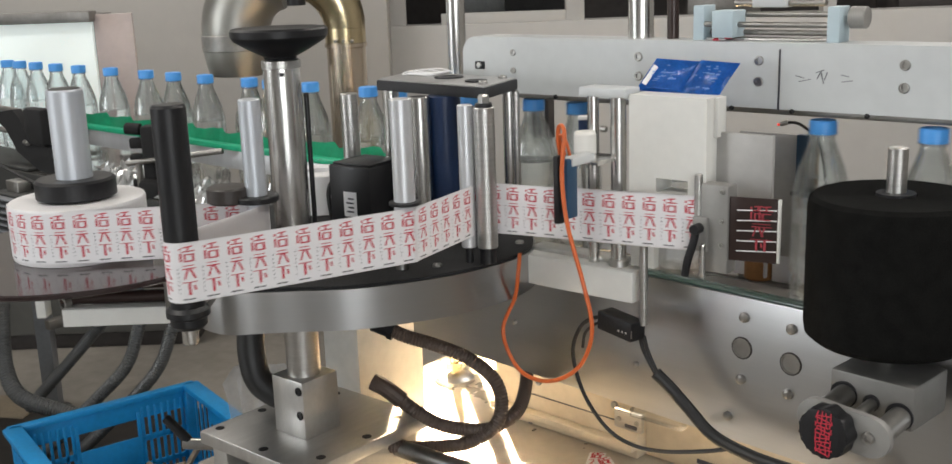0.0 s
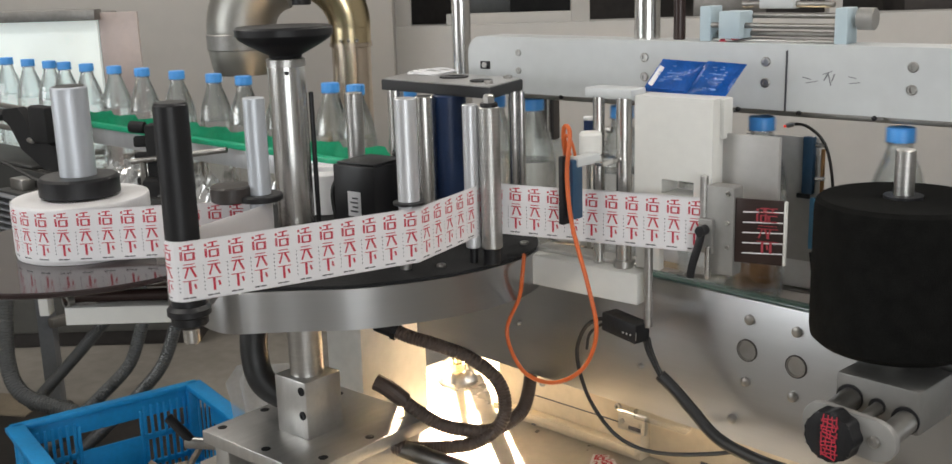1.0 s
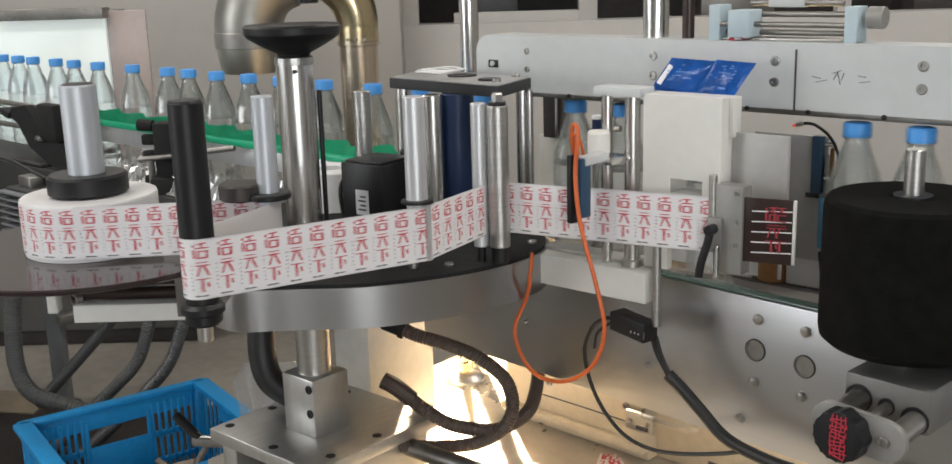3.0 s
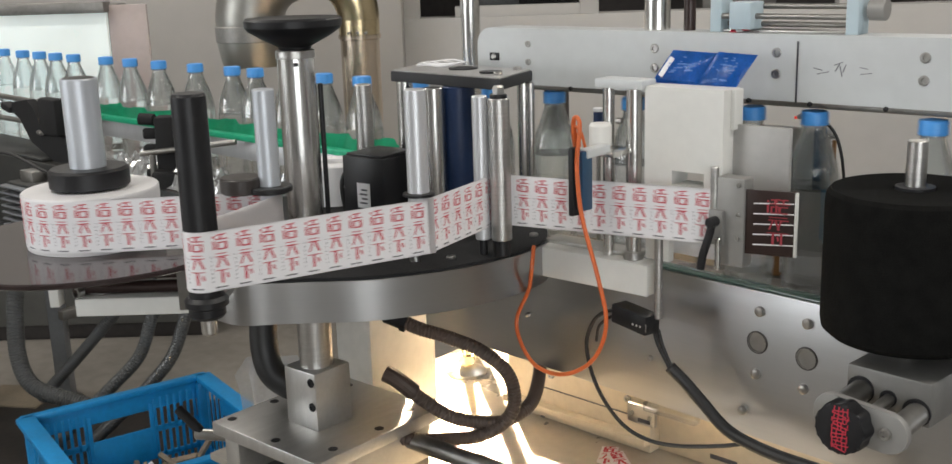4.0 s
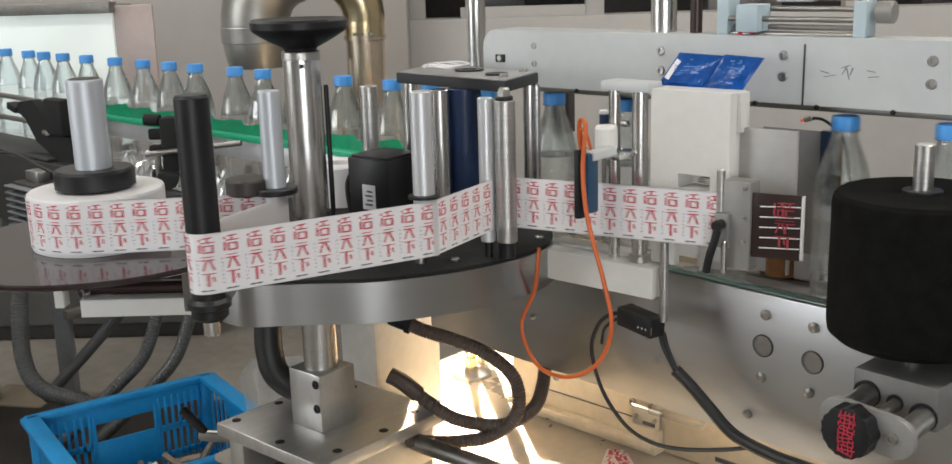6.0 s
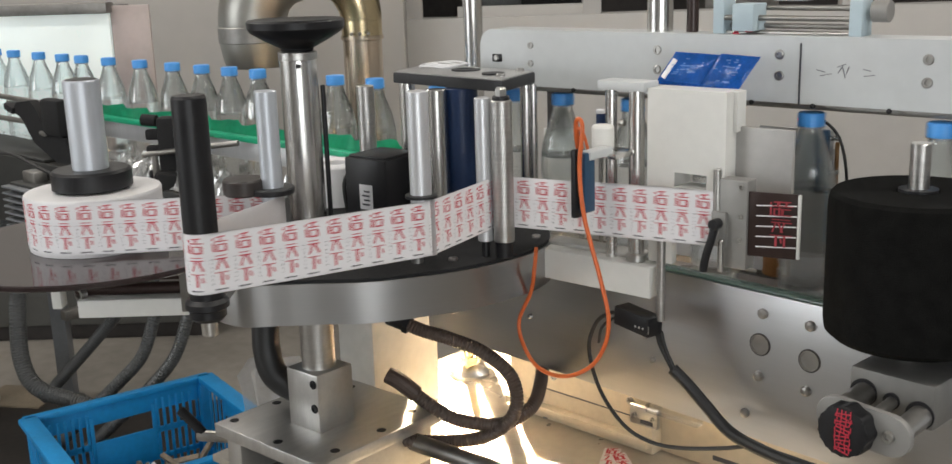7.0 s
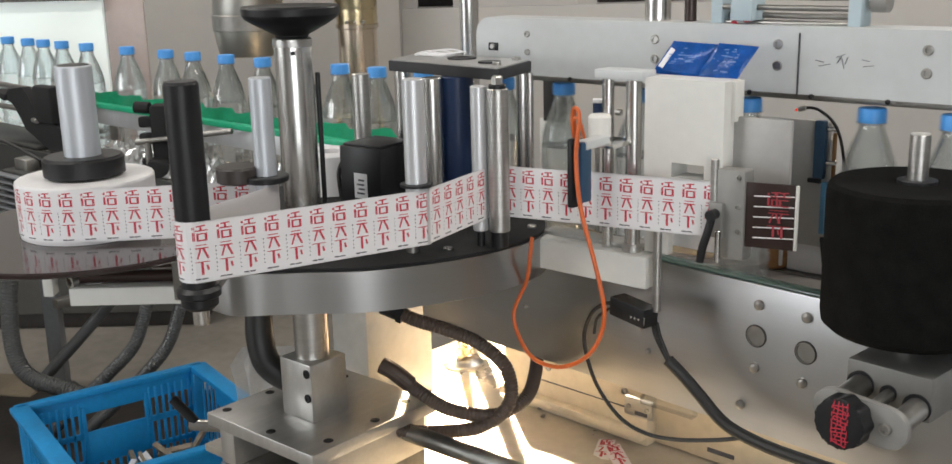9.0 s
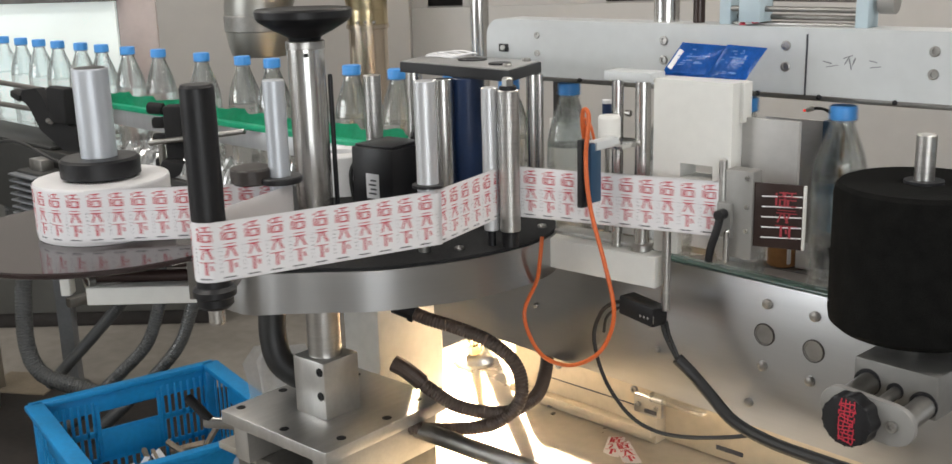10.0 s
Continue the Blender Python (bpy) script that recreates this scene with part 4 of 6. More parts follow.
def drive_head():
    t = thing("label_drive", (-1.02, 1.12, 0.988), "label drive with black top plate and navy drive roller", "drive unit")
    rx = -4
    part("top_plate", slab(B(), [(-1.118, 1.082), (-0.908, 1.066), (-0.938, 1.170), (-1.150, 1.186)], 1.1805, 1.1945, 0.0015), BLACK_A, t, "black anodised top plate")
    # Added pale sheet; its grey is the bright reflection on the glossy plate.
    part("cover_sheet", slab(B(), [(-1.115, 1.084), (-0.911, 1.068), (-0.940, 1.168), (-1.148, 1.184)], 1.1946, 1.1962, 0.0005), PLATE_SHEEN, t, "pale satin cover sheet")
    part("drive_roller", rod(B(), (-0.995, 1.085, 1.02), (-0.995, 1.085, 1.180), 0.0215, 40), NAVY, t, "navy rubber drive roller")
    for x, y, r, z0 in ((-1.108, 1.098, 0.0115, 0.988), (-1.136, 1.13, 0.009, 0.988), (-1.010, 1.052, 0.0135, 0.988), (-0.944, 1.158, 0.0085, 0.988), (-0.930, 1.156, 0.005, 0.988)):
        part("post", rod(B(), (x, y, z0), (x, y, 1.1805), r, 32), CHROME, t)
    n = thing("nip_roller", (*NIP, 0.988), "polished steel nip roller in front of the drive roller", "roller", "nip rollers")
    part("sleeve", rod(B(), (*NIP, 1.008), (*NIP, 1.181), R_NIP - 0.0006, 32), STEEL, n)
    part("pin", rod(B(), (*NIP, 0.988), (*NIP, 1.186), 0.0105), BLACK, n)
    part("nut", lathe(B(), [(0.0072, 1.186), (0.0072, 1.194), (0.0055, 1.196)], (*NIP, 0), n=6), SCREWM, n)
    n = thing("nip_roller", (-0.8796, 0.993, 0.988), "slim bright nip roller beside the drive roller", "roller", "nip rollers")
    part("sleeve", rod(B(), (-0.8796, 0.993, 1.008), (-0.8796, 0.993, 1.184), 0.0095, 32), ALU, n)
    part("pin", rod(B(), (-0.8796, 0.993, 0.988), (-0.8796, 0.993, 1.01), 0.005), BLACK, n)
    # lids and rings on the plate
    part("bearing_cap", lathe(B(), [(0.020, 1.196), (0.020, 1.1980), (0.013, 1.1980), (0.012, 1.197)], (-1.03, 1.135, 0)), BLACK_A, t)
    part("bearing_cap", lathe(B(), [(0.015, 1.196), (0.015, 1.1985), (0.009, 1.1985)], (-0.96, 1.11, 0)), BLACK, t)
    for x, y in ((-0.935, 1.095), (-0.953, 1.157), (-1.125, 1.168)):
        part("screw", screw(B(), (x, y, 1.1961), (0, 0, 1), 0.006, 0.004), SCREWM, t)
    for k in range(3):
        b = B()
        c = Vector((-1.095 + 0.008 * k, 1.15 + 0.004 * k, 1.1982 + 0.0016 * k))
        hose(b, [c + Vector((0.032 * math.cos(a), 0.020 * math.sin(a), 0.0012 * math.sin(3 * a + k))) for a in [2 * math.pi * j / 14 for j in range(15)]], 0.0013, n=8, step=3)
        part("tape_ring", b, PAPER, t, "loose pale tape ring")
    g = thing("idler_post", (*IDLER, 0.988), "pale aluminium idler post on a black flange", "guide post", "web guides")
    part("tube", rod(B(), (*IDLER, 1.030), (*IDLER, 1.207), R_IDLER - 0.0006, 36), ALU, g)
    part("arm", box(B(), (-0.895, 0.893, 1.034), (0.092, 0.016, 0.010), rz=139), BLACK, g)
    part("leg", rod(B(), (-0.928, 0.922, 0.988), (-0.928, 0.922, 1.038), 0.007), STEEL, g)
    part("flange", lathe(B(), [(0.0125, 1.0875), (0.018, 1.0885), (0.018, 1.0915), (0.0125, 1.0925)], (*IDLER, 0), n=36), BLACK, g)
    g = thing("slim_post", (-1.185, 1.09, 0.988), "bright steel post behind the drive motor", "post")
    part("tube", rod(B(), (-1.185, 1.09, 0.988), (-1.185, 1.09, 1.172), 0.0125, 32), STEEL, g)
    m = thing("drive_motor", (-1.10, 1.03, 0.988), "black stepper drive motor with a white sticker", "motor")
    part("body", box(B(), (-1.094, 1.031, 1.04), (0.074, 0.074, 0.098), rz=4, bev=0.0025), BLACK_A, m)
    part("sticker", box(B(), (-1.0905, 0.9933, 1.037), (0.023, 0.0008, 0.034), rz=4, bev=0), PAPER, m, "white rating sticker")
    for k in range(4):
        part("sticker_print", box(B(), (-1.0905 + 0.002 * (k % 2), 0.9926, 1.027 + 0.006 * k), (0.013 - 0.003 * (k % 2), 0.0006, 0.0022), rz=4, bev=0), INK, m)
    part("end_plate", box(B(), (-1.094, 1.031, 1.0905), (0.066, 0.066, 0.004), rz=4), BLACK_A, m)
    part("lead", hose(B(), [(-1.128, 1.01, 1.075), (-1.138, 0.998, 1.05), (-1.135, 1.0, 1.0)], 0.003), RUBBER, m)


# ---- applicator ----


def holed(bm, xs, zs, y0, y1):
    """A block with a rectangular window right through it."""
    g = {(i, j, k): bm.verts.new((xs[i], y, zs[j])) for i in range(4) for j in range(4) for k, y in enumerate((y0, y1))}
    for i in range(3):
        for j in range(3):
            if (i, j) != (1, 1):
                for k in (0, 1):
                    bm.faces.new((g[i, j, k], g[i + 1, j, k], g[i + 1, j + 1, k], g[i, j + 1, k]))
    for lo, hi in ((0, 3), (1, 2)):
        for i in range(lo, hi):
            for j in (lo, hi):
                bm.faces.new((g[i, j, 0], g[i + 1, j, 0], g[i + 1, j, 1], g[i, j, 1]))
                bm.faces.new((g[j, i, 0], g[j, i + 1, 0], g[j, i + 1, 1], g[j, i, 1]))
    return bm


def applicator():
    t = thing("label_applicator", (-0.66, 1.11, 0.985), "cream applicator head cover on twin chrome posts", "applicator")
    part("cover", holed(B(), (-0.713, -0.676, -0.634, -0.611), (1.068, 1.0805, 1.0975, 1.193), 1.095, 1.131), CREAM, t, "cream powder-coated cover")
    part("side_flange", box(B(), (-0.6085, 1.121, 1.170), (0.005, 0.020, 0.045), bev=0.0008), CREAM, t)
    part("lower_tab", box(B(), (-0.698, 1.106, 1.027), (0.033, 0.012, 0.085), bev=0.0015), CREAM, t)
    for p in ((-0.6102, 1.125, 1.186), (-0.6102, 1.129, 1.152)):
        part("screw", screw(B(), p, (1, 0, 0), 0.0022, 0.0012), BLACK, t)
    s = thing("applicator_stand", (-0.75, 1.1, 0.98), "twin chrome post stand with a white top block", "stand")
    part("top_block", box(B(), (-0.747, 1.105, 1.194), (0.066, 0.032, 0.011)), WHITE, s)
    for x, y, r in ((-0.767, 1.10, 0.0072), (-0.731, 1.10, 0.0095), (-0.745, 1.122, 0.005)):
        part("post", rod(B(), (x, y, 0.975), (x, y, 1.190), r, 28), CHROME, s)
    part("post_screw", rod(B(), (-0.752, 1.094, 1.150), (-0.744, 1.094, 1.150), 0.004), SCREWM, s)
    part("collar", lathe(B(), [(0.011, 0.981), (0.0125, 0.983), (0.0125, 0.990), (0.011, 0.992)], (-0.731, 1.10, 0)), STEEL, s)
    part("foot_bar", box(B(), (-0.785, 1.095, 0.9625), (0.172, 0.03, 0.039), bev=0.002), CREAM, s, "cream painted foot bar")
    part("foot_cap", box(B(), (-0.800, 1.118, 0.984), (0.14, 0.03, 0.006)), ALU_P, s)
    # steel back plate, clamp and peel plate
    p = thing("peel_station", (-0.56, 1.11, 1.0), "steel peel plate with a clamp block and ratchet lever", "bracket")
    part("back_plate", box(B(), (-0.5785, 1.122, 1.105), (0.072, 0.006, 0.096), bev=0.001), GREYP, p, "brushed steel back plate")
    part("clamp", box(B(), (-0.588, 1.083, 1.052), (0.034, 0.022, 0.10), bev=0.002), CLAMPM, p, "grey steel clamp block")
    part("clamp_ear", box(B(), (-0.603, 1.075, 1.045), (0.018, 0.016, 0.040), bev=0.002), CLAMPM, p)
    part("clamp_rod", rod(B(), (-0.609, 1.075, 1.05), (-0.609, 1.075, 1.112), 0.0046), STEEL, p)
    lev = part("lever", hose(B(), [(-0.602, 1.058, 1.052), (-0.604, 1.056, 1.038), (-0.610, 1.054, 1.016), (-0.613, 1.054, 0.999)], 0.0046), BLACK, p, "black ratchet lever")
    part("lever_hub", rod(B(), (-0.602, 1.066, 1.053), (-0.602, 1.052, 1.053), 0.006), BLACK, p)
    part("lever_pin", rod(B(), (-0.597, 1.064, 0.998), (-0.597, 1.064, 1.035), 0.0036), CHROME, p)
    for z in (1.095, 1.062, 1.035):
        part("screw", screw(B(), (-0.578, 1.0718, z), (0, -1, 0), 0.0028, 0.002), SCREWM, p)
    part("peel_plate", box(B(), (-0.5455, 1.0830, 1.0545), (0.054, 0.003, 0.072), rz=13, bev=0.0006), BROWN, p, "dark brown peel plate")
    part("peel_edge", box(B(), (-0.5185, 1.0895, 1.0545), (0.0035, 0.004, 0.071), rz=13, bev=0.0005), CREAM, p)
    for k in range(5):
        part("wire", rod(B(), (-0.562, 1.0765, 1.030 + 0.0115 * k), (-0.520, 1.0865, 1.032 + 0.0115 * k), 0.0007, 8, 0), PAPER, p)
    b = B()
    for u, v, w, h, a in label_shapes()[0] + [(q[0] + 9.0, *q[1:]) for q in label_shapes()[0] if q[0] < 15]:
        m = Matrix.Translation((-0.5455 + 0.0055, 1.0808, 0)) @ Matrix.Rotation(radians(13), 4, "Z") @ Matrix.Translation(((u - 13.0) / 1000, 0, WEB_Z0 + v / 1000)) @ Matrix.Rotation(radians(-a), 4, "Y")
        b.faces.new([b.verts.new(m @ Vector(q)) for q in ((-w / 2000, 0, -h / 2000), (w / 2000, 0, -h / 2000), (w / 2000, 0, h / 2000), (-w / 2000, 0, h / 2000))])
    part("red_print", b, REDD, p, "dark red label print over the dark plate")
    # backing plate on the far side of the bottles
    g = thing("backing_plate", (-0.60, 1.285, 0.936), "dull steel backing plate behind the bottles on a white foot", "guide plate")
    part("plate", box(B(), (-0.612, 1.2745, 1.052), (0.098, 0.004, 0.156), bev=0.001), GREYP, g, "dull steel sheet")
    part("fold", box(B(), (-0.5605, 1.271, 1.045), (0.004, 0.010, 0.130), bev=0.001), GREYP, g)
    part("foot", box(B(), (-0.588, 1.292, 0.957), (0.056, 0.024, 0.042), bev=0.002), PAPER, g, "bright white plastic foot")
    part("foot_bar", box(B(), (-0.62, 1.294, 0.932), (0.20, 0.045, 0.006), bev=0.001), STEEL_D, g)
    part("stay", box(B(), (-0.655, 1.281, 0.96), (0.012, 0.008, 0.056), bev=0.001), STEEL_D, g)
    part("wooden_roller", lathe(B(), [(0.018, 0.936), (0.0195, 0.938), (0.0195, 0.966), (0.017, 0.969), (0.004, 0.969)], (-0.637, 1.288, 0), n=32), AMBER, g, "amber plastic roller")
    part("bracket", box(B(), (-0.563, 1.276, 0.968), (0.010, 0.012, 0.040), ry=-8, bev=0.002), BLACK, g, "black bracket")
    q = thing("blue_sensor_strip", (-0.575, 1.268, 1.1), "slate-blue plastic sensor strip with a black lead", "sensor")
    part("strip", box(B(), (-0.5735, 1.267, 1.0965), (0.0135, 0.010, 0.071), bev=0.0015), SENSB, q)
    part("lower_strip", box(B(), (-0.5645, 1.263, 1.026), (0.0065, 0.006, 0.064), bev=0.001), PALEBL, q, "paler blue lower strip")
    part("clip", box(B(), (-0.577, 1.2625, 1.059), (0.017, 0.004, 0.006), bev=0.001), BLACK, q)
    for z in (1.122, 1.081):
        part("thumb_screw", rod(B(), (-0.566, 1.268, z), (-0.553, 1.268, z + 0.001), 0.0033, 14), CHROME, q)
    part("side_rod", rod(B(), (-0.5565, 1.2685, 1.045), (-0.5565, 1.2685, 1.118), 0.0026, 12), BROWN2, q)
    part("lead", hose(B(), [(-0.596, 1.265, 1.145), (-0.586, 1.264, 1.1465), (-0.5752, 1.265, 1.1436), (-0.5594, 1.266, 1.1316), (-0.5494, 1.267, 1.112), (-0.5431, 1.268, 1.0779), (-0.541, 1.270, 1.03), (-0.548, 1.275, 0.985)], 0.0019), RUBBER, q)
    part("head", rod(B(), (-0.603, 1.265, 1.143), (-0.592, 1.265, 1.1465), 0.0032, 14), STEEL, q)
    part("indicator", box(B(), (-0.605, 1.2645, 1.1425), (0.003, 0.003, 0.003), bev=0.0005), LED, q, "small red lamp")
    v = thing("small_sensor", (-0.824, 1.16, 1.10), "small navy cylinder sensor with a white cap on a steel stem", "sensor")
    part("body", rod(B(), (-0.824, 1.16, 1.118), (-0.824, 1.16, 1.148), 0.0062, 18), NAVY, v)
    part("cap", rod(B(), (-0.824, 1.16, 1.148), (-0.824, 1.16, 1.153), 0.0066, 18), PAPER, v, "white cap")
    part("stem", rod(B(), (-0.824, 1.16, 0.955), (-0.824, 1.16, 1.118), 0.003, 12), STEEL, v)
    # bracket and pale guard further up the line
    k = thing("guide_bracket", (-1.024, 1.34, 1.15), "dark steel bracket over a pale guard plate behind the bottles", "bracket")
    part("guard", box(B(), (-1.020, 1.343, 1.030), (0.075, 0.004, 0.112), bev=0.001), CREAM, k, "pale cream guard plate")
    part("block", box(B(), (-1.024, 1.338, 1.117), (0.036, 0.016, 0.066), bev=0.002), DARK, k, "dark steel block")
    part("edge", box(B(), (-1.014, 1.3275, 1.117), (0.004, 0.004, 0.064), bev=0.001), STEEL, k)
    part("guard_foot", box(B(), (-1.020, 1.340, 0.955), (0.075, 0.03, 0.045), bev=0.002), PAPER, k, "white plastic foot")


CASTAL = mat("dull_cast_aluminium", (0.19, 0.185, 0.175), 0.5, 0.4, 0.10, 9, 0.1, 200)
CLAMPM = mat("grey_milled_steel", (0.29, 0.283, 0.27), 0.5, 0.4, 0.08, 9, 0.1, 200)
PALEBL = mat("pale_blue_plastic", (0.10, 0.30, 0.50), 0.4, 0.0, 0.1, 14)
# Grey of the reflection laid over the drive's top plate.
PLATE_SHEEN = mat("plate_sheen_grey", (0.46, 0.455, 0.45), 0.35, 0.5, 0.15, 12)
GREYP = mat("grey_steel_plate", (0.43, 0.42, 0.405), 0.5, 0.25, 0.08, 9, 0.1, 200)
BROWN2 = mat("brown_wood", (0.22, 0.11, 0.035), 0.55, 0.0, 0.25, 12, 0.2, 80, (6, 1, 1))


def fibre_sensor():
    t = thing("fibre_sensor", (-0.77, 1.06, 1.04), "navy fibre optic sensor with an orange cable loop", "sensor")
    part("body", box(B(), (-0.748, 1.020, 1.091), (0.014, 0.018, 0.070), rz=-6, bev=0.002), SENSB, t)
    part("front", box(B(), (-0.7545, 1.012, 1.090), (0.0075, 0.014, 0.080), rz=-6), BLACK, t)
    part("bracket", box(B(), (-0.747, 1.040, 1.122), (0.016, 0.045, 0.010)), WHITE, t, "white bracket")
    part("clip", box(B(), (-0.746, 1.078, 1.116), (0.034, 0.05, 0.006)), CHROME, t)
    part("clear_cup", lathe(B(), [(0.011, 1.121), (0.0135, 1.123), (0.0135, 1.146), (0.0115, 1.149), (0.004, 1.1495)], (-0.762, 1.075, 0)), CREAM, t, "white round cap")
    part("cable", hose(B(), [(-0.757, 1.018, 1.128), (-0.7568, 1.014, 1.1459), (-0.7539, 1.0111, 1.1623), (-0.7472, 1.0092, 1.1642), (-0.7433, 1.0073, 1.1527), (-0.7462, 1.0054, 1.1094), (-0.7385, 1.0034, 1.0536), (-0.7183, 1.0054, 0.9843), (-0.7078, 1.0073, 0.9343), (-0.7183, 1.0102, 0.8949), (-0.7405, 1.0102, 0.867), (-0.777, 1.0102, 0.8487), (-0.8224, 1.0201, 0.8467), (-0.8538, 1.0301, 0.8673), (-0.8678, 1.04, 0.8943), (-0.846, 1.038, 0.937), (-0.836, 1.033, 0.97), (-0.846, 1.05, 0.991)], 0.0026, n=10), ORANGE, t, "orange fibre cable")
    part("inner_cable", hose(B(), [(-0.752, 1.020, 1.130), (-0.755, 1.015, 1.146), (-0.752, 1.012, 1.154), (-0.746, 1.014, 1.147), (-0.745, 1.02, 1.13)], 0.0018, n=8), ORANGE, t)
    a = thing("sensor_amplifier", (-0.71, 1.075, 0.9), "black sensor amplifier box with a small display on a steel rod", "sensor")
    part("body", box(B(), (-0.714, 1.078, 0.9150), (0.060, 0.024, 0.024), rz=-14, ry=3, bev=0.002), BLACK, a)
    part("display", box(B(), (-0.700, 1.0635, 0.912), (0.026, 0.0012, 0.010), rz=-14, ry=3, bev=0.0004), STEEL_D, a, "grey display")
    for k in range(3):
        part("print_mark", box(B(), (-0.708 + 0.006 * k, 1.0632 - 0.0012 * k, 0.912), (0.0022, 0.0008, 0.0022), rz=-14, bev=0), GREYP, a)
    part("foot_screw", rod(B(), (-0.697, 1.068, 0.897), (-0.697, 1.068, 0.904), 0.003), SCREWM, a)
    part("rod", rod(B(), (-0.682, 1.078, 0.920), (-0.682, 1.078, 1.03), 0.0050), STEEL, a)
    c = thing("sleeved_cable", (-0.65, 1.10, 0.8), "thick black sleeved cable bundle hanging by the panel", "cable")
    part("sleeve", hose(B(), [(-0.672, 1.090, 0.858), (-0.655, 1.097, 0.840), (-0.632, 1.10, 0.818), (-0.598, 1.098, 0.793), (-0.55, 1.095, 0.782), (-0.49, 1.09, 0.780), (-0.40, 1.08, 0.782)], 0.0075, n=12), RUBBER, c)
    for d in (0, 0.006):
        part("wire", hose(B(), [(-0.690 + d, 1.082, 0.905), (-0.686 + d, 1.085, 0.885), (-0.672 + d * 0.5, 1.09, 0.856)], 0.0025, n=8), RUBBER, c)
    c = thing("loop_cable", (-0.75, 1.1, 0.76), "thin black cable looping below the amplifier", "cable")
    part("wire", hose(B(), [(-0.742, 1.082, 0.918), (-0.765, 1.09, 0.910), (-0.789, 1.097, 0.890), (-0.802, 1.10, 0.852), (-0.785, 1.10, 0.800), (-0.750, 1.10, 0.762), (-0.712, 1.10, 0.749), (-0.668, 1.10, 0.752), (-0.61, 1.10, 0.768), (-0.567, 1.098, 0.785)], 0.0026, n=10), RUBBER, c)
    part("second_wire", hose(B(), [(-0.742, 1.086, 0.912), (-0.762, 1.095, 0.902), (-0.782, 1.10, 0.885), (-0.790, 1.105, 0.862)], 0.002, n=8), RUBBER, c)


def foam_roller():
    x, y = -0.394, 1.085
    t = thing("foam_roller", (x, y, 0.95), "large black foam wrap-down roller on a steel spindle", "roller")
    part("foam", lathe(B(), [(0.058, 0.956), (0.075, 0.959), (0.0830, 0.966), (0.0845, 0.976), (0.0845, 1.098), (0.083, 1.106), (0.079, 1.110), (0.020, 1.110), (0.018, 1.104)], (x, y, 0), n=72), FOAM, t, "black foam rubber sleeve")
    part("spindle", rod(B(), (x, y, 0.925), (x, y, 1.158), 0.0098, 28), STEEL, t, "steel spindle")
    part("hub", lathe(B(), [(0.019, 1.108), (0.019, 1.1125), (0.011, 1.113)], (x, y, 0)), BLACK_A, t)
    s = thing("roller_slide", (-0.38, 1.03, 0.9), "aluminium slide block with twin rods and a knobbed end plate", "slide")
    part("block", box(B(), (-0.3825, 1.062, 0.9135), (0.088, 0.075, 0.046), rz=-6, bev=0.003), CASTAL, s, "dull milled aluminium block")
    for x, r, z in ((-0.412, 0.0125, 0.9125), (-0.354, 0.0125, 0.9045), (-0.383, 0.0070, 0.9110)):
        y0 = 1.0245 - (x + 0.3825) * 0.1
        part("collar", lathe(B(), [(r + 0.0015, 0), (r + 0.0015, 0.0016)], m=Matrix.Translation((x - 0.002, y0, z)) @ Matrix.Rotation(radians(90), 4, "X")), BLACK_A, s)
        part("rod", rod(B(), (x, 1.05, z), (x - 0.004, 0.966, z - 0.003), r - 0.001, 24), STEEL_D, s)
    m = pose(-0.387, 0.966, 0.906, 90, 0, -6)
    part("end_plate", moved(slab(B(), stadium((-0.028, 0.002), (0.0275, -0.0015), 0.0205), 0, 0.007, 0.0015), m), CLAMPM, s, "rounded aluminium end plate")
    k = B()
    out = [((0.0252 + 0.0010 * math.cos(9 * a)) * math.cos(a), (0.0252 + 0.0010 * math.cos(9 * a)) * math.sin(a)) for a in [2 * math.pi * j / 90 for j in range(90)]]
    slab(k, out, 0.008, 0.026, 0.003)
    mk = m @ Matrix.Translation((-0.010, -0.002, 0))
    kn = part("knob", moved(k, mk), BLACK, s, "black lobed knob")
    rr = random.Random(5)
    for i in range(11):
        py = 0.0195 - 0.0038 * i
        for w, h, px, dy in ((rr.uniform(0.011, 0.018), 0.0011, rr.uniform(-0.001, 0.001), 0), *[(0.0010, rr.uniform(0.003, 0.005), -0.007 + 0.0047 * c + rr.uniform(-0.001, 0.001), 0.0018) for c in range(4)]):
            part("red_print", moved(box(B(), (px + 0.001, py + dy - 0.001, 0.0266), (w, h, 0.0005), rz=rr.uniform(-14, 10), bev=0), mk), RED, kn)
    part("end_screw", moved(screw(B(), (0.027, -0.0015, 0.007), (0, 0, 1), 0.0058, 0.004), m), SCREWM, s)
    part("stay", box(B(), (-0.376, 1.112, 0.912), (0.05, 0.03, 0.035), rz=-6), STEEL_D, s)


# ---- below and around ----


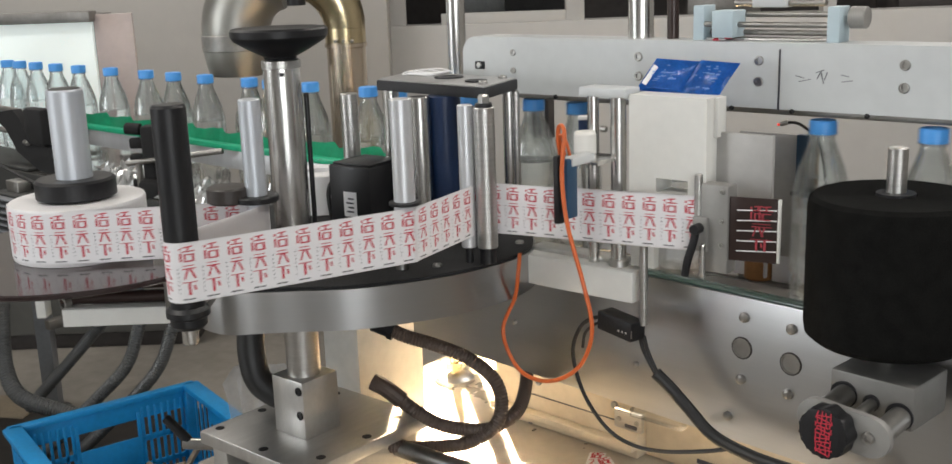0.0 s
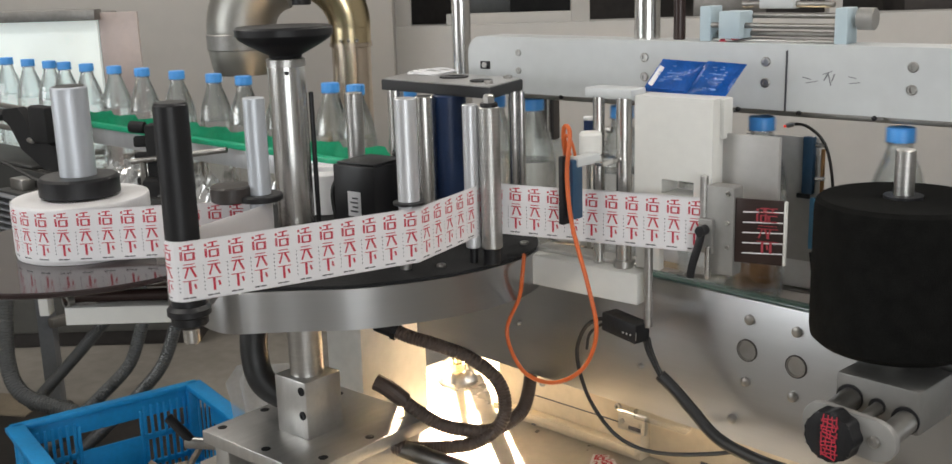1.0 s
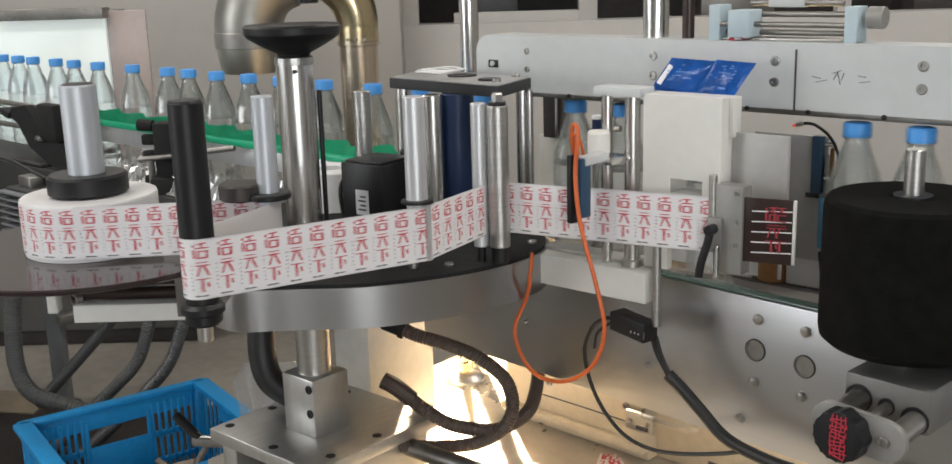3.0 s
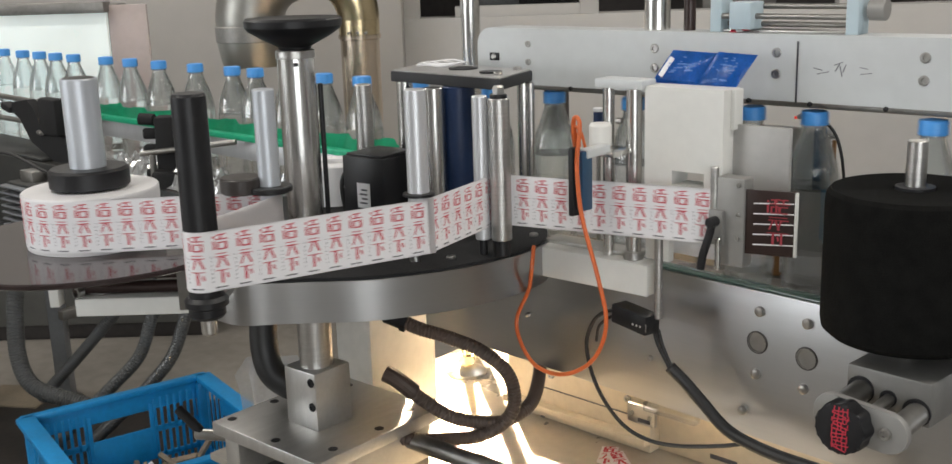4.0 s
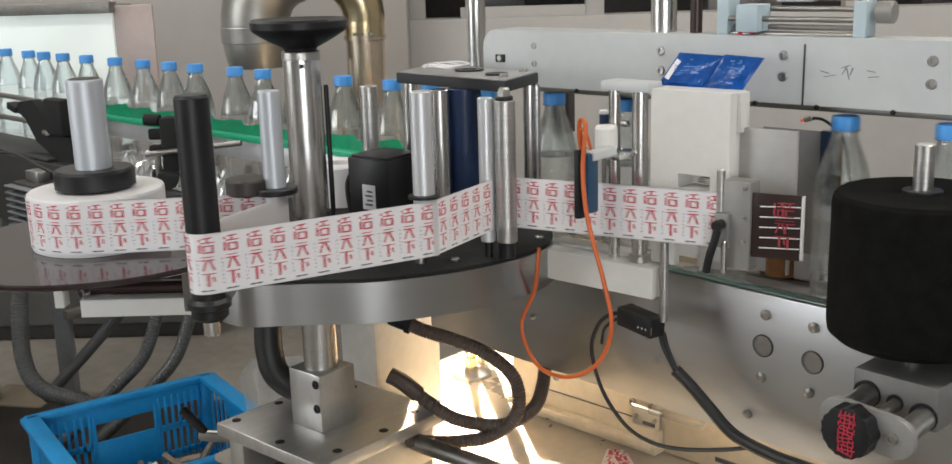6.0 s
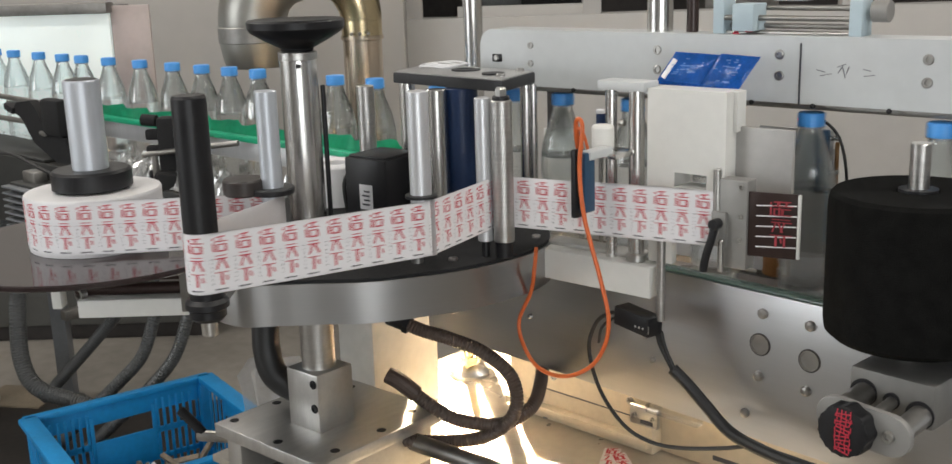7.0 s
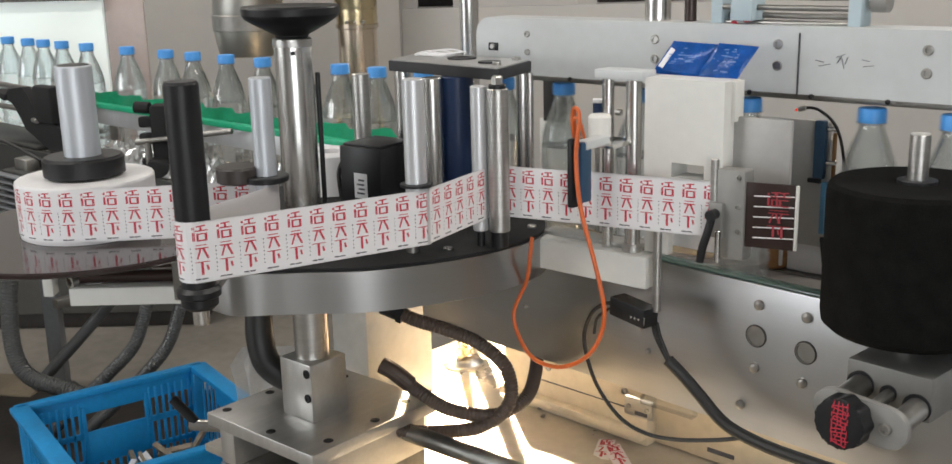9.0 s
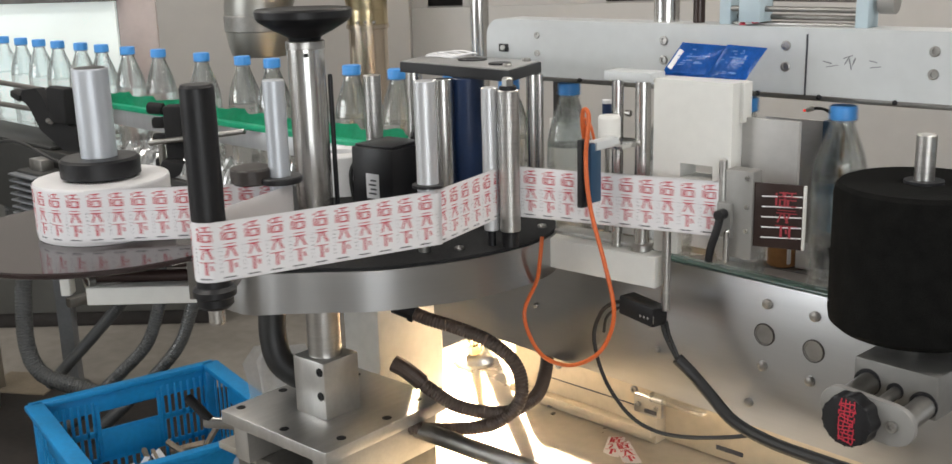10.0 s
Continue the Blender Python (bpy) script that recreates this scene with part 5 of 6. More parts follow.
def hoses():
    h = thing("dark_conduit", (-0.95, 1.03, 0.72), "dark brown corrugated conduit looped under the dispenser", "conduit", "conduits")
    part("hose", hose(B(), [(-1.045, 1.002, 0.869), (-1.018, 1.013, 0.858), (-0.985, 1.035, 0.846), (-0.946, 1.061, 0.826), (-0.915, 1.079, 0.792), (-0.908, 1.075, 0.745), (-0.934, 1.046, 0.714), (-0.985, 1.00, 0.708), (-1.03, 0.965, 0.712)], 0.0090, 0.0008, 0.0044), DARKHOSE, h)
    part("gland", rod(B(), (-1.062, 0.995, 0.874), (-1.035, 1.006, 0.865), 0.0115), BLACK, h)
    part("gland_nut", lathe(B(), [(0.0135, 0), (0.0135, 0.008)], m=Matrix.Translation((-1.040, 1.004, 0.8665)) @ Vector((0.9, 0.38, -0.28)).to_track_quat("Z", "Y").to_matrix().to_4x4(), n=6), BLACK, h)
    h = thing("dark_conduit", (-0.95, 1.04, 0.75), "dark brown corrugated conduit behind the column base", "conduit", "conduits")
    part("hose", hose(B(), [(-1.038, 0.985, 0.788), (-1.025, 0.991, 0.780), (-1.005, 1.003, 0.760), (-0.972, 1.027, 0.735), (-0.928, 1.061, 0.727), (-0.908, 1.090, 0.736), (-0.909, 1.120, 0.744), (-0.926, 1.155, 0.755), (-0.945, 1.185, 0.767), (-0.949, 1.197, 0.797), (-0.965, 1.205, 0.837)], 0.0090, 0.0008, 0.0044), DARKHOSE, h)
    part("sleeve", hose(B(), [(-1.052, 0.979, 0.796), (-1.036, 0.986, 0.788), (-1.016, 0.997, 0.770)], 0.0118), DARKHOSE, h)
    h = thing("black_hose", (-1.2, 0.9, 0.75), "smooth black rubber hose under the table", "hose")
    part("hose", hose(B(), [(-1.220, 0.91, 0.945), (-1.218, 0.907, 0.87), (-1.214, 0.902, 0.82), (-1.198, 0.902, 0.785), (-1.165, 0.92, 0.765), (-1.13, 0.94, 0.775)], 0.0195, n=18), RUBBER, h)
    for k, pts in enumerate(([(-2.90, 1.345, 0.75), (-2.869, 1.334, 0.521), (-2.86, 1.321, 0.457), (-2.836, 1.301, 0.328), (-2.794, 1.312, 0.247), (-2.717, 1.373, 0.205), (-2.64, 1.44, 0.17)],
                             [(-2.56, 1.61, 0.75), (-2.572, 1.581, 0.478), (-2.576, 1.557, 0.414), (-2.587, 1.517, 0.319), (-2.632, 1.452, 0.241), (-2.70, 1.38, 0.15), (-2.80, 1.33, 0.04)],
                             [(-2.49, 1.66, 0.75), (-2.503, 1.640, 0.475), (-2.507, 1.617, 0.412), (-2.519, 1.576, 0.317), (-2.558, 1.517, 0.238), (-2.63, 1.44, 0.14), (-2.73, 1.39, 0.04)],
                             [(-2.75, 1.75, 0.75), (-2.80, 1.68, 0.48), (-2.88, 1.58, 0.32), (-3.05, 1.45, 0.10)])):
        h = thing("grey_conduit", pts[0], "ribbed grey plastic conduit hanging under the conveyor", "conduit", "grey conduits")
        part("hose", hose(B(), pts, 0.0165 if k else 0.022, 0.0012, 0.0075), GREYHOSE, h)
    s = thing("stand_leg", (-3.21, 1.615, 0), "blue-grey painted steel stand leg with a foot", "leg")
    part("tube", box(B(), (-3.21, 1.615, 0.46), (0.045, 0.045, 0.92), rz=41), LEGP, s)
    part("foot", lathe(B(), [(0.05, 0.0), (0.05, 0.01), (0.02, 0.02)], (-3.21, 1.615, 0)), STEEL_D, s)
    part("cross_bar", box(B(), (-3.16, 1.75, 0.30), (0.03, 0.30, 0.03), rz=0), STEEL_D, s)
    # Added slab; its dark colour stands for shaded floor beside the crate.
    c = thing("dark_floor_slab", (-2.80, 1.33, 0), "low dark flat box lying on the floor", "box")
    part("body", box(B(), (-2.80, 1.33, 0.022), (0.90, 0.75, 0.044), rz=38, bev=0.008), FLOORDARK, c)


def crate():
    """Blue slotted plastic crate on the floor."""
    t = thing("plastic_crate", (-2.25, 1.35, 0), "bright blue slotted plastic crate holding scraps on the floor", "crate")
    L, W, H = 0.445, 0.49, 0.245
    M = pose(-2.178, 1.284, 0.055, 0, 0, 76)

    def add(nm, b, lb=""):
        part(nm, moved(b, M), CRATE, t, lb)
    add("base", box(B(), (0, 0, 0.006), (L - 0.04, W - 0.04, 0.008)))
    b = B()
    i = 0.022
    for sx, sy, cx, cy in ((L, i, 0, W / 2), (L, i, 0, -W / 2), (i, W, L / 2, 0), (i, W, -L / 2, 0)):
        box(b, (cx, cy, H), (sx + i, sy + 0.004, 0.016), bev=0.004)
        box(b, (cx, cy, H - 0.03), (sx, sy * 0.4, 0.05), bev=0.002)
    add("rim", b, "thick rolled blue rim")
    for sy in (1, -1):
        b = B()
        y = sy * (W / 2 - 0.004)
        box(b, (0, y, 0.014), (L - 0.01, 0.005, 0.018), bev=0.001)
        box(b, (0, y, 0.062), (L - 0.01, 0.005, 0.014), bev=0.001)
        box(b, (0, y, 0.135), (L - 0.01, 0.005, 0.016), bev=0.001)
        box(b, (0, y, 0.100), (0.150, 0.006, 0.072), bev=0.001)
        for x in (-0.078, 0.078):
            box(b, (x, y, 0.135), (0.010, 0.007, 0.15), bev=0.001)
        add("long_side", b)
    for sx in (1, -1):
        b = B()
        x = sx * (L / 2 - 0.004)
        box(b, (x, 0, 0.03), (0.005, W - 0.01, 0.05), bev=0.001)
        box(b, (x, 0, 0.17), (0.005, 0.14, 0.10), bev=0.001)
        add("short_side", b)
    slat = mesh("slat", box(B(), (0, 0, 0.12), (0.008, 0.005, 0.2), bev=0.0012), CRATE)
    spots = [(-L / 2 + 0.012 + k * (L - 0.024) / 24, sy * (W / 2 - 0.004), 0) for k in range(25) for sy in (1, -1) if not 8 <= k <= 16]
    spots += [(sx * (L / 2 - 0.004), -W / 2 + 0.012 + k * (W - 0.024) / 16, 90) for k in range(17) for sx in (1, -1)]
    short = mesh("short_slat", box(B(), (0, 0, 0.030), (0.008, 0.005, 0.052), bev=0.0012), CRATE)
    for x in (-0.058, -0.039, -0.020, 0.0, 0.020, 0.039, 0.058):
        for sy in (1, -1):
            ob = new("short_slat", short)
            ob.parent = t
            ob.matrix_basis = Matrix.Translation(-origin(t)) @ M @ pose(x, sy * (W / 2 - 0.004), 0)
    for x, y, a in spots:
        ob = new("slat", slat)
        ob.parent = t
        ob.matrix_basis = Matrix.Translation(-origin(t)) @ M @ pose(x, y, 0, 0, 0, a)
    for sx in (1, -1):
        for sy in (1, -1):
            add("corner_post", box(B(), (sx * (L / 2 - 0.008), sy * (W / 2 - 0.008), 0.12), (0.03, 0.03, 0.235), bev=0.008))
    s = thing("crate_runner", (-2.235, 1.285, 0), "dark pallet under the blue crate", "pallet")
    part("board", moved(box(B(), (0, 0, -0.028), (L + 0.12, W + 0.08, 0.055), bev=0.006), M), DARK, s)
    sc = thing("scrap_heap", (-2.235, 1.285, 0.07), "loose bottles, strips and paper scraps in the crate", "scraps", kind="stuff")
    b = B()
    for k in range(80):
        x, y = random.uniform(-0.2, 0.2), random.uniform(-0.20, 0.21)
        box(b, (x, y, 0.02 + random.uniform(0, 0.05)), (random.uniform(0.03, 0.12), random.uniform(0.008, 0.02), random.uniform(0.004, 0.012)), rz=random.uniform(0, 180), rx=random.uniform(-30, 30), ry=random.uniform(-25, 25), bev=0)
    part("scraps", moved(b, M), SCRAP, sc)
    b = B()
    for k in range(34):
        x, y = random.uniform(-0.19, 0.19), random.uniform(-0.18, 0.20)
        box(b, (x, y, 0.03 + random.uniform(0, 0.06)), (random.uniform(0.02, 0.07), random.uniform(0.012, 0.03), 0.002), rz=random.uniform(0, 180), rx=random.uniform(-50, 50), ry=random.uniform(-40, 40), bev=0)
    part("white_scraps", moved(b, M), PAPER, sc, "torn white label paper")
    # clear bag slumped against the crate
    b = B()
    nx, nz = 20, 14
    g = []
    for i in range(nx + 1):
        row = []
        for j in range(nz + 1):
            u, v = i / nx, j / nz
            k = 1 - 0.7 * v + 0.25 * noise.noise((v * 6, 2, 7))
            x = -1.80 + (u - 0.5) * 0.25 * k + 0.02 * noise.noise((u * 3, v * 3, 1))
            y = 1.36 + (u - 0.5) * 0.25 * k + 0.02 * noise.noise((u * 4, v * 5, 4))
            row.append(b.verts.new((x, y, 0.02 + 0.52 * v)))
        g.append(row)
    for i in range(nx):
        for j in range(nz):
            b.faces.new((g[i][j], g[i + 1][j], g[i + 1][j + 1], g[i][j + 1]))
    bmesh.ops.solidify(b, geom=b.faces[:], thickness=0.001)
    single("clear_bag", b, BAG, "slumped clear plastic bag beside the crate", "bag", angle=25)
    w = single("paper_scrap", moved(box(B(), (0, 0, 0.003), (0.10, 0.07, 0.002), bev=0), pose(-2.55, 0.78, 0.0, 0, 0, 30)), PAPER, "small white paper scrap on the floor", "paper")


SCRAP = mat("mixed_scraps", (0.30, 0.24, 0.17), 0.6, 0.0, 0.5, 8)


def lower_clutter():
    """Fittings on the lower rail and cables at the unwinder."""
    r = thing("rail_clip", (-0.86, 1.31, 0.64), "clear plastic and steel clip on the lower rail", "clip")
    part("plate", box(B(), (-0.852, 1.312, 0.672), (0.05, 0.008, 0.03), rz=-3), STEEL, r)
    part("cover", box(B(), (-0.80, 1.308, 0.690), (0.09, 0.016, 0.014), rz=-3), FILM, r, "clear plastic cover")
    for x in (-0.868, -0.836):
        part("screw", screw(B(), (x, 1.308, 0.672), (0, -1, 0), 0.004, 0.003), SCREWM, r)
    part("slot", box(B(), (-0.846, 1.3072, 0.664), (0.022, 0.002, 0.006), rz=-3, bev=0.0008), INK, r)
    c = thing("black_cable", (-2.12, 1.0, 0.9), "thin black cable beside the unwind disc", "cable")
    part("wire", hose(B(), [(-2.30, 0.98, 0.90), (-2.20, 0.98, 0.98), (-2.12, 1.00, 1.00), (-2.04, 1.03, 0.97), (-1.96, 1.08, 0.925)], 0.0035, n=8), RUBBER, c)
    f = thing("finned_motor", (-2.19, 1.06, 0.85), "grey finned gear motor under the feed conveyor", "motor")
    part("housing", box(B(), (-2.19, 1.082, 0.86), (0.10, 0.062, 0.125), bev=0.006), GREYDK, f)
    for k in range(9):
        part("fin", box(B(), (-2.19, 1.045, 0.86 - 0.055 + 0.0137 * k), (0.104, 0.020, 0.004), bev=0.001), LEGP, f)
    part("hanger", box(B(), (-2.19, 1.085, 0.86 + 0.07), (0.05, 0.03, 0.03), bev=0.003), STEEL_D, f)


CARD = mat("brown_cardboard", (0.22, 0.18, 0.13), 0.75, 0.0, 0.15, 12, 0.15, 60)


def floor_clutter():
    # Added sheet that darkens the floor where shade and grease lie.
    d = thing("dark_floor_sheet", (-2.9, 1.2, 0), "dark stained rubber mat on the floor", "mat")
    part("sheet", moved(box(B(), (0, 0, 0.008), (1.3, 0.5, 0.016), bev=0.004), pose(-2.75, 1.0, 0, 0, 0, 40)), FLOORDARK, d)
    for k, (x, y, a) in enumerate(((-0.896, 1.284, 24), (-0.866, 1.276, 52))):
        t = thing("waste_label", (x, y, 0.6), "crumpled printed label lying on the cabinet top", "label", "waste labels")
        m = pose(x, y, 0.6005 + 0.0015 * k, 4 + 3 * k, -3, a)
        part("paper", moved(box(B(), (0, 0, 0.0012), (0.026, 0.060, 0.0006), bev=0), m), PAPER, t)
        b = B()
        for u, v, w, h, tn in label_shapes()[0]:
            mm = m @ Matrix.Translation(((u - 13) / 1000, (v - 31) / 1000, 0.0022)) @ Matrix.Rotation(radians(tn), 4, "Z")
            b.faces.new([b.verts.new(mm @ Vector(q)) for q in ((-w / 1300, -h / 1600, 0), (w / 1300, -h / 1600, 0), (w / 1300, h / 1600, 0), (-w / 1300, h / 1600, 0))])
        part("red_print", b, RED, t)
    c = thing("cardboard_sheet", (-3.25, 1.48, 0), "flat brown cardboard sheet lying on the floor", "cardboard")
    part("sheet", moved(box(B(), (0, 0, 0.025), (0.22, 0.16, 0.008), bev=0.001), pose(-3.26, 1.48, 0.02, 0, 0, 30)), CARD, c)

# ---- label web ----


def tangent(c0, r0, s0, c1, r1, s1):
    """Straight run between two rollers; s: +1 turns left round it, -1 right. Gives both touching points and the heading."""
    c0, c1 = Vector(c0), Vector(c1)
    d = c1 - c0
    L, a = d.length, math.atan2(d.y, d.x)
    h = a + math.asin((s0 * r0 - s1 * r1) / L)
    nrm = Vector((math.sin(h), -math.cos(h)))       # to the right of the heading
    return c0 + nrm * (s0 * r0), c1 + nrm * (s1 * r1), h


def web_path(dancer):
    """The web seen from above: pieces of (length, kind, data), from the back of the roll to the return run."""
    rollers = [(ROLL, R_ROLL, 1), (POST, R_POST, -1), (dancer, R_DANCER, 1), (IDLER, R_IDLER, 1), (NIP, R_NIP, -1), (PEEL, R_PEEL, 1)]
    runs = [tangent(*a, *b) for a, b in zip(rollers, rollers[1:])]
    segs = []
    h_in = runs[0][2] - math.pi * 1.15
    for k, (c, r, s) in enumerate(rollers):
        h_out = runs[k][2] if k < len(runs) else runs[-1][2] + math.pi
        if k:
            h_in = runs[k - 1][2]
        turn = (h_out - h_in) * s
        turn = turn % (2 * math.pi)
        segs.append((turn * r, "arc", (Vector(c), r, s, h_in)))
        if k < len(runs):
            p, q, h = runs[k]
            segs.append(((q - p).length, "run", (p, h)))
    last = runs[-1]
    segs.append((0.9, "run", (Vector(PEEL) + Vector((math.sin(last[2] + math.pi), -math.cos(last[2] + math.pi))) * R_PEEL, last[2] + math.pi)))
    return segs


def on_path(segs, s):
    for L, kind, d in segs:
        if s <= L or d is segs[-1][2]:
            if d is segs[-1][2]:          # waste run, folded to and fro behind the front web
                s = s % 0.56
                s = min(s, 0.56 - s)
            if kind == "run":
                p, h = d
                return p + Vector((math.cos(h), math.sin(h))) * s, h
            c, r, sg, h0 = d
            h = h0 + sg * s / r
            return c + Vector((math.sin(h), -math.cos(h))) * (sg * r), h
        s -= L


def run_start(segs, k):
    return sum(x[0] for x in segs[:k])


def web_pose(segs, s, out=0.0):
    p, h = on_path(segs, s)
    n = Vector((math.sin(h), -math.cos(h)))          # printed side
    return Matrix.Translation((p.x + n.x * out, p.y + n.y * out, WEB_Z0)) @ Matrix.Rotation(h, 4, "Z")


# swing of the dancer: seconds and metres along its swing
SWING = ((0, -0.001), (0.5, -0.002), (1.0, -0.003), (1.2, 0.004), (1.5, 0.011), (2.0, 0.009), (2.5, 0.004), (3.2, 0.003), (4.0, 0.005), (4.3, -0.004), (4.5, -0.009), (4.75, -0.002), (5.0, 0.003), (5.5, 0.004), (6.2, 0.002),
         (7.0, 0.003), (7.5, 0.001), (8.0, 0.007), (8.3, 0.002), (8.5, -0.003), (9.0, 0.002), (9.5, 0.003), (10.0, 0.002))
SWING_DIR = Vector((0.755, 0.656))


def swing(t):
    for (a, x), (b, y) in zip(SWING, SWING[1:]):
        if a <= t <= b:
            f = (t - a) / (b - a)
            return x + (y - x) * f * f * (3 - 2 * f)
    return SWING[-1][1]


def dancer_at(t):
    d = Vector(DANCER) + SWING_DIR * swing(t)
    return (d.x, d.y)


# the web steps one label for each bottle
STEPS = (0.0, 0.54, 1.14, 1.42, 1.84, 2.44, 2.9, 3.4, 3.94, 4.24, 4.84, 5.36, 5.9, 6.4, 6.94, 7.36, 7.84, 8.34, 8.64, 9.28, 9.6, 9.93)
STEP_TIME = 0.13


def fed(t):
    """Length of web fed by the time t."""
    return PITCH * sum(min(1, max(0, (t - s) / STEP_TIME)) for s in STEPS)


def label_shapes():
    """Printed strokes of one label: (u, v, width, height, turn), in millimetres from its left foot."""
    red = [(6.2, 56.6, 2.2, 2.6, 0), (6.2, 48.2, 2.3, 9.0, 0),
           (13.8, 58.6, 9.5, 1.3, 4), (13.6, 55.8, 2.0, 5.0, 0), (14.0, 54.0, 13.0, 1.2, 0), (10.0, 47.3, 2.1, 8.0, 0), (18.4, 47.3, 2.5, 8.0, 0), (14.2, 50.7, 9.0, 1.2, 0), (14.2, 43.9, 9.0, 1.5, 0),
           (13.0, 39.2, 11.0, 0.9, 0), (13.2, 36.0, 13.0, 1.2, 0), (10.2, 30.8, 1.8, 12.0, -20), (16.6, 30.8, 2.2, 12.4, 24),
           (13.0, 21.8, 14.5, 0.9, 0), (12.4, 15.0, 2.6, 13.0, 0), (17.8, 15.6, 2.1, 5.2, 12)]
    ink = [(2.6, 36.0 - 4.2 * k, 0.9, 1.5, 0) for k in range(7)] + [(7.5, 4.2, 5.0, 1.5, 0), (14.0, 4.2, 6.5, 1.3, 0)]
    return red, ink


PIECES = 4


def label_mesh(k):
    """One upright strip of a label, its print laid on the paper."""
    b = B()
    red, ink = label_shapes()
    lo, hi = max(0.0002, PITCH * k / PIECES), min(PITCH - 0.0002, PITCH * (k + 1) / PIECES)
    f = [b.verts.new(p) for p in ((lo, -0.0002, 0.0012), (hi, -0.0002, 0.0012), (hi, -0.0002, 0.0618), (lo, -0.0002, 0.0618))]
    b.faces.new(f)
    for idx, group in ((1, red), (2, ink)):
        g = B()
        for u, v, w, h, a in group:
            m = Matrix.Translation((u / 1000, -0.0004, v / 1000)) @ Matrix.Rotation(radians(-a), 4, "Y")
            g.faces.new([g.verts.new(m @ Vector(q)) for q in ((-w / 2000, 0, -h / 2000), (w / 2000, 0, -h / 2000), (w / 2000, 0, h / 2000), (-w / 2000, 0, h / 2000))])
        for co, no in (((lo, 0, 0), (-1, 0, 0)), ((hi, 0, 0), (1, 0, 0))):
            bmesh.ops.bisect_plane(g, geom=g.verts[:] + g.edges[:] + g.faces[:], plane_co=co, plane_no=no, clear_outer=True)
        for fc in g.faces:
            nf = b.faces.new([b.verts.new(v.co) for v in fc.verts])
            nf.material_index = idx
        g.free()
    c = (lo + hi) / 2
    bmesh.ops.translate(b, vec=(-c, 0, 0), verts=b.verts)
    return mesh("label_strip", b, [LABELP, RED, INK])


def ribbon(pts, thick=0.0003):
    b = B()
    rows = [(b.verts.new((x, y, WEB_Z0)), b.verts.new((x, y, WEB_Z1))) for x, y in pts]
    for p, q in zip(rows, rows[1:]):
        b.faces.new((p[0], q[0], q[1], p[1]))
    bmesh.ops.solidify(b, geom=b.faces[:], thickness=thick)
    return b


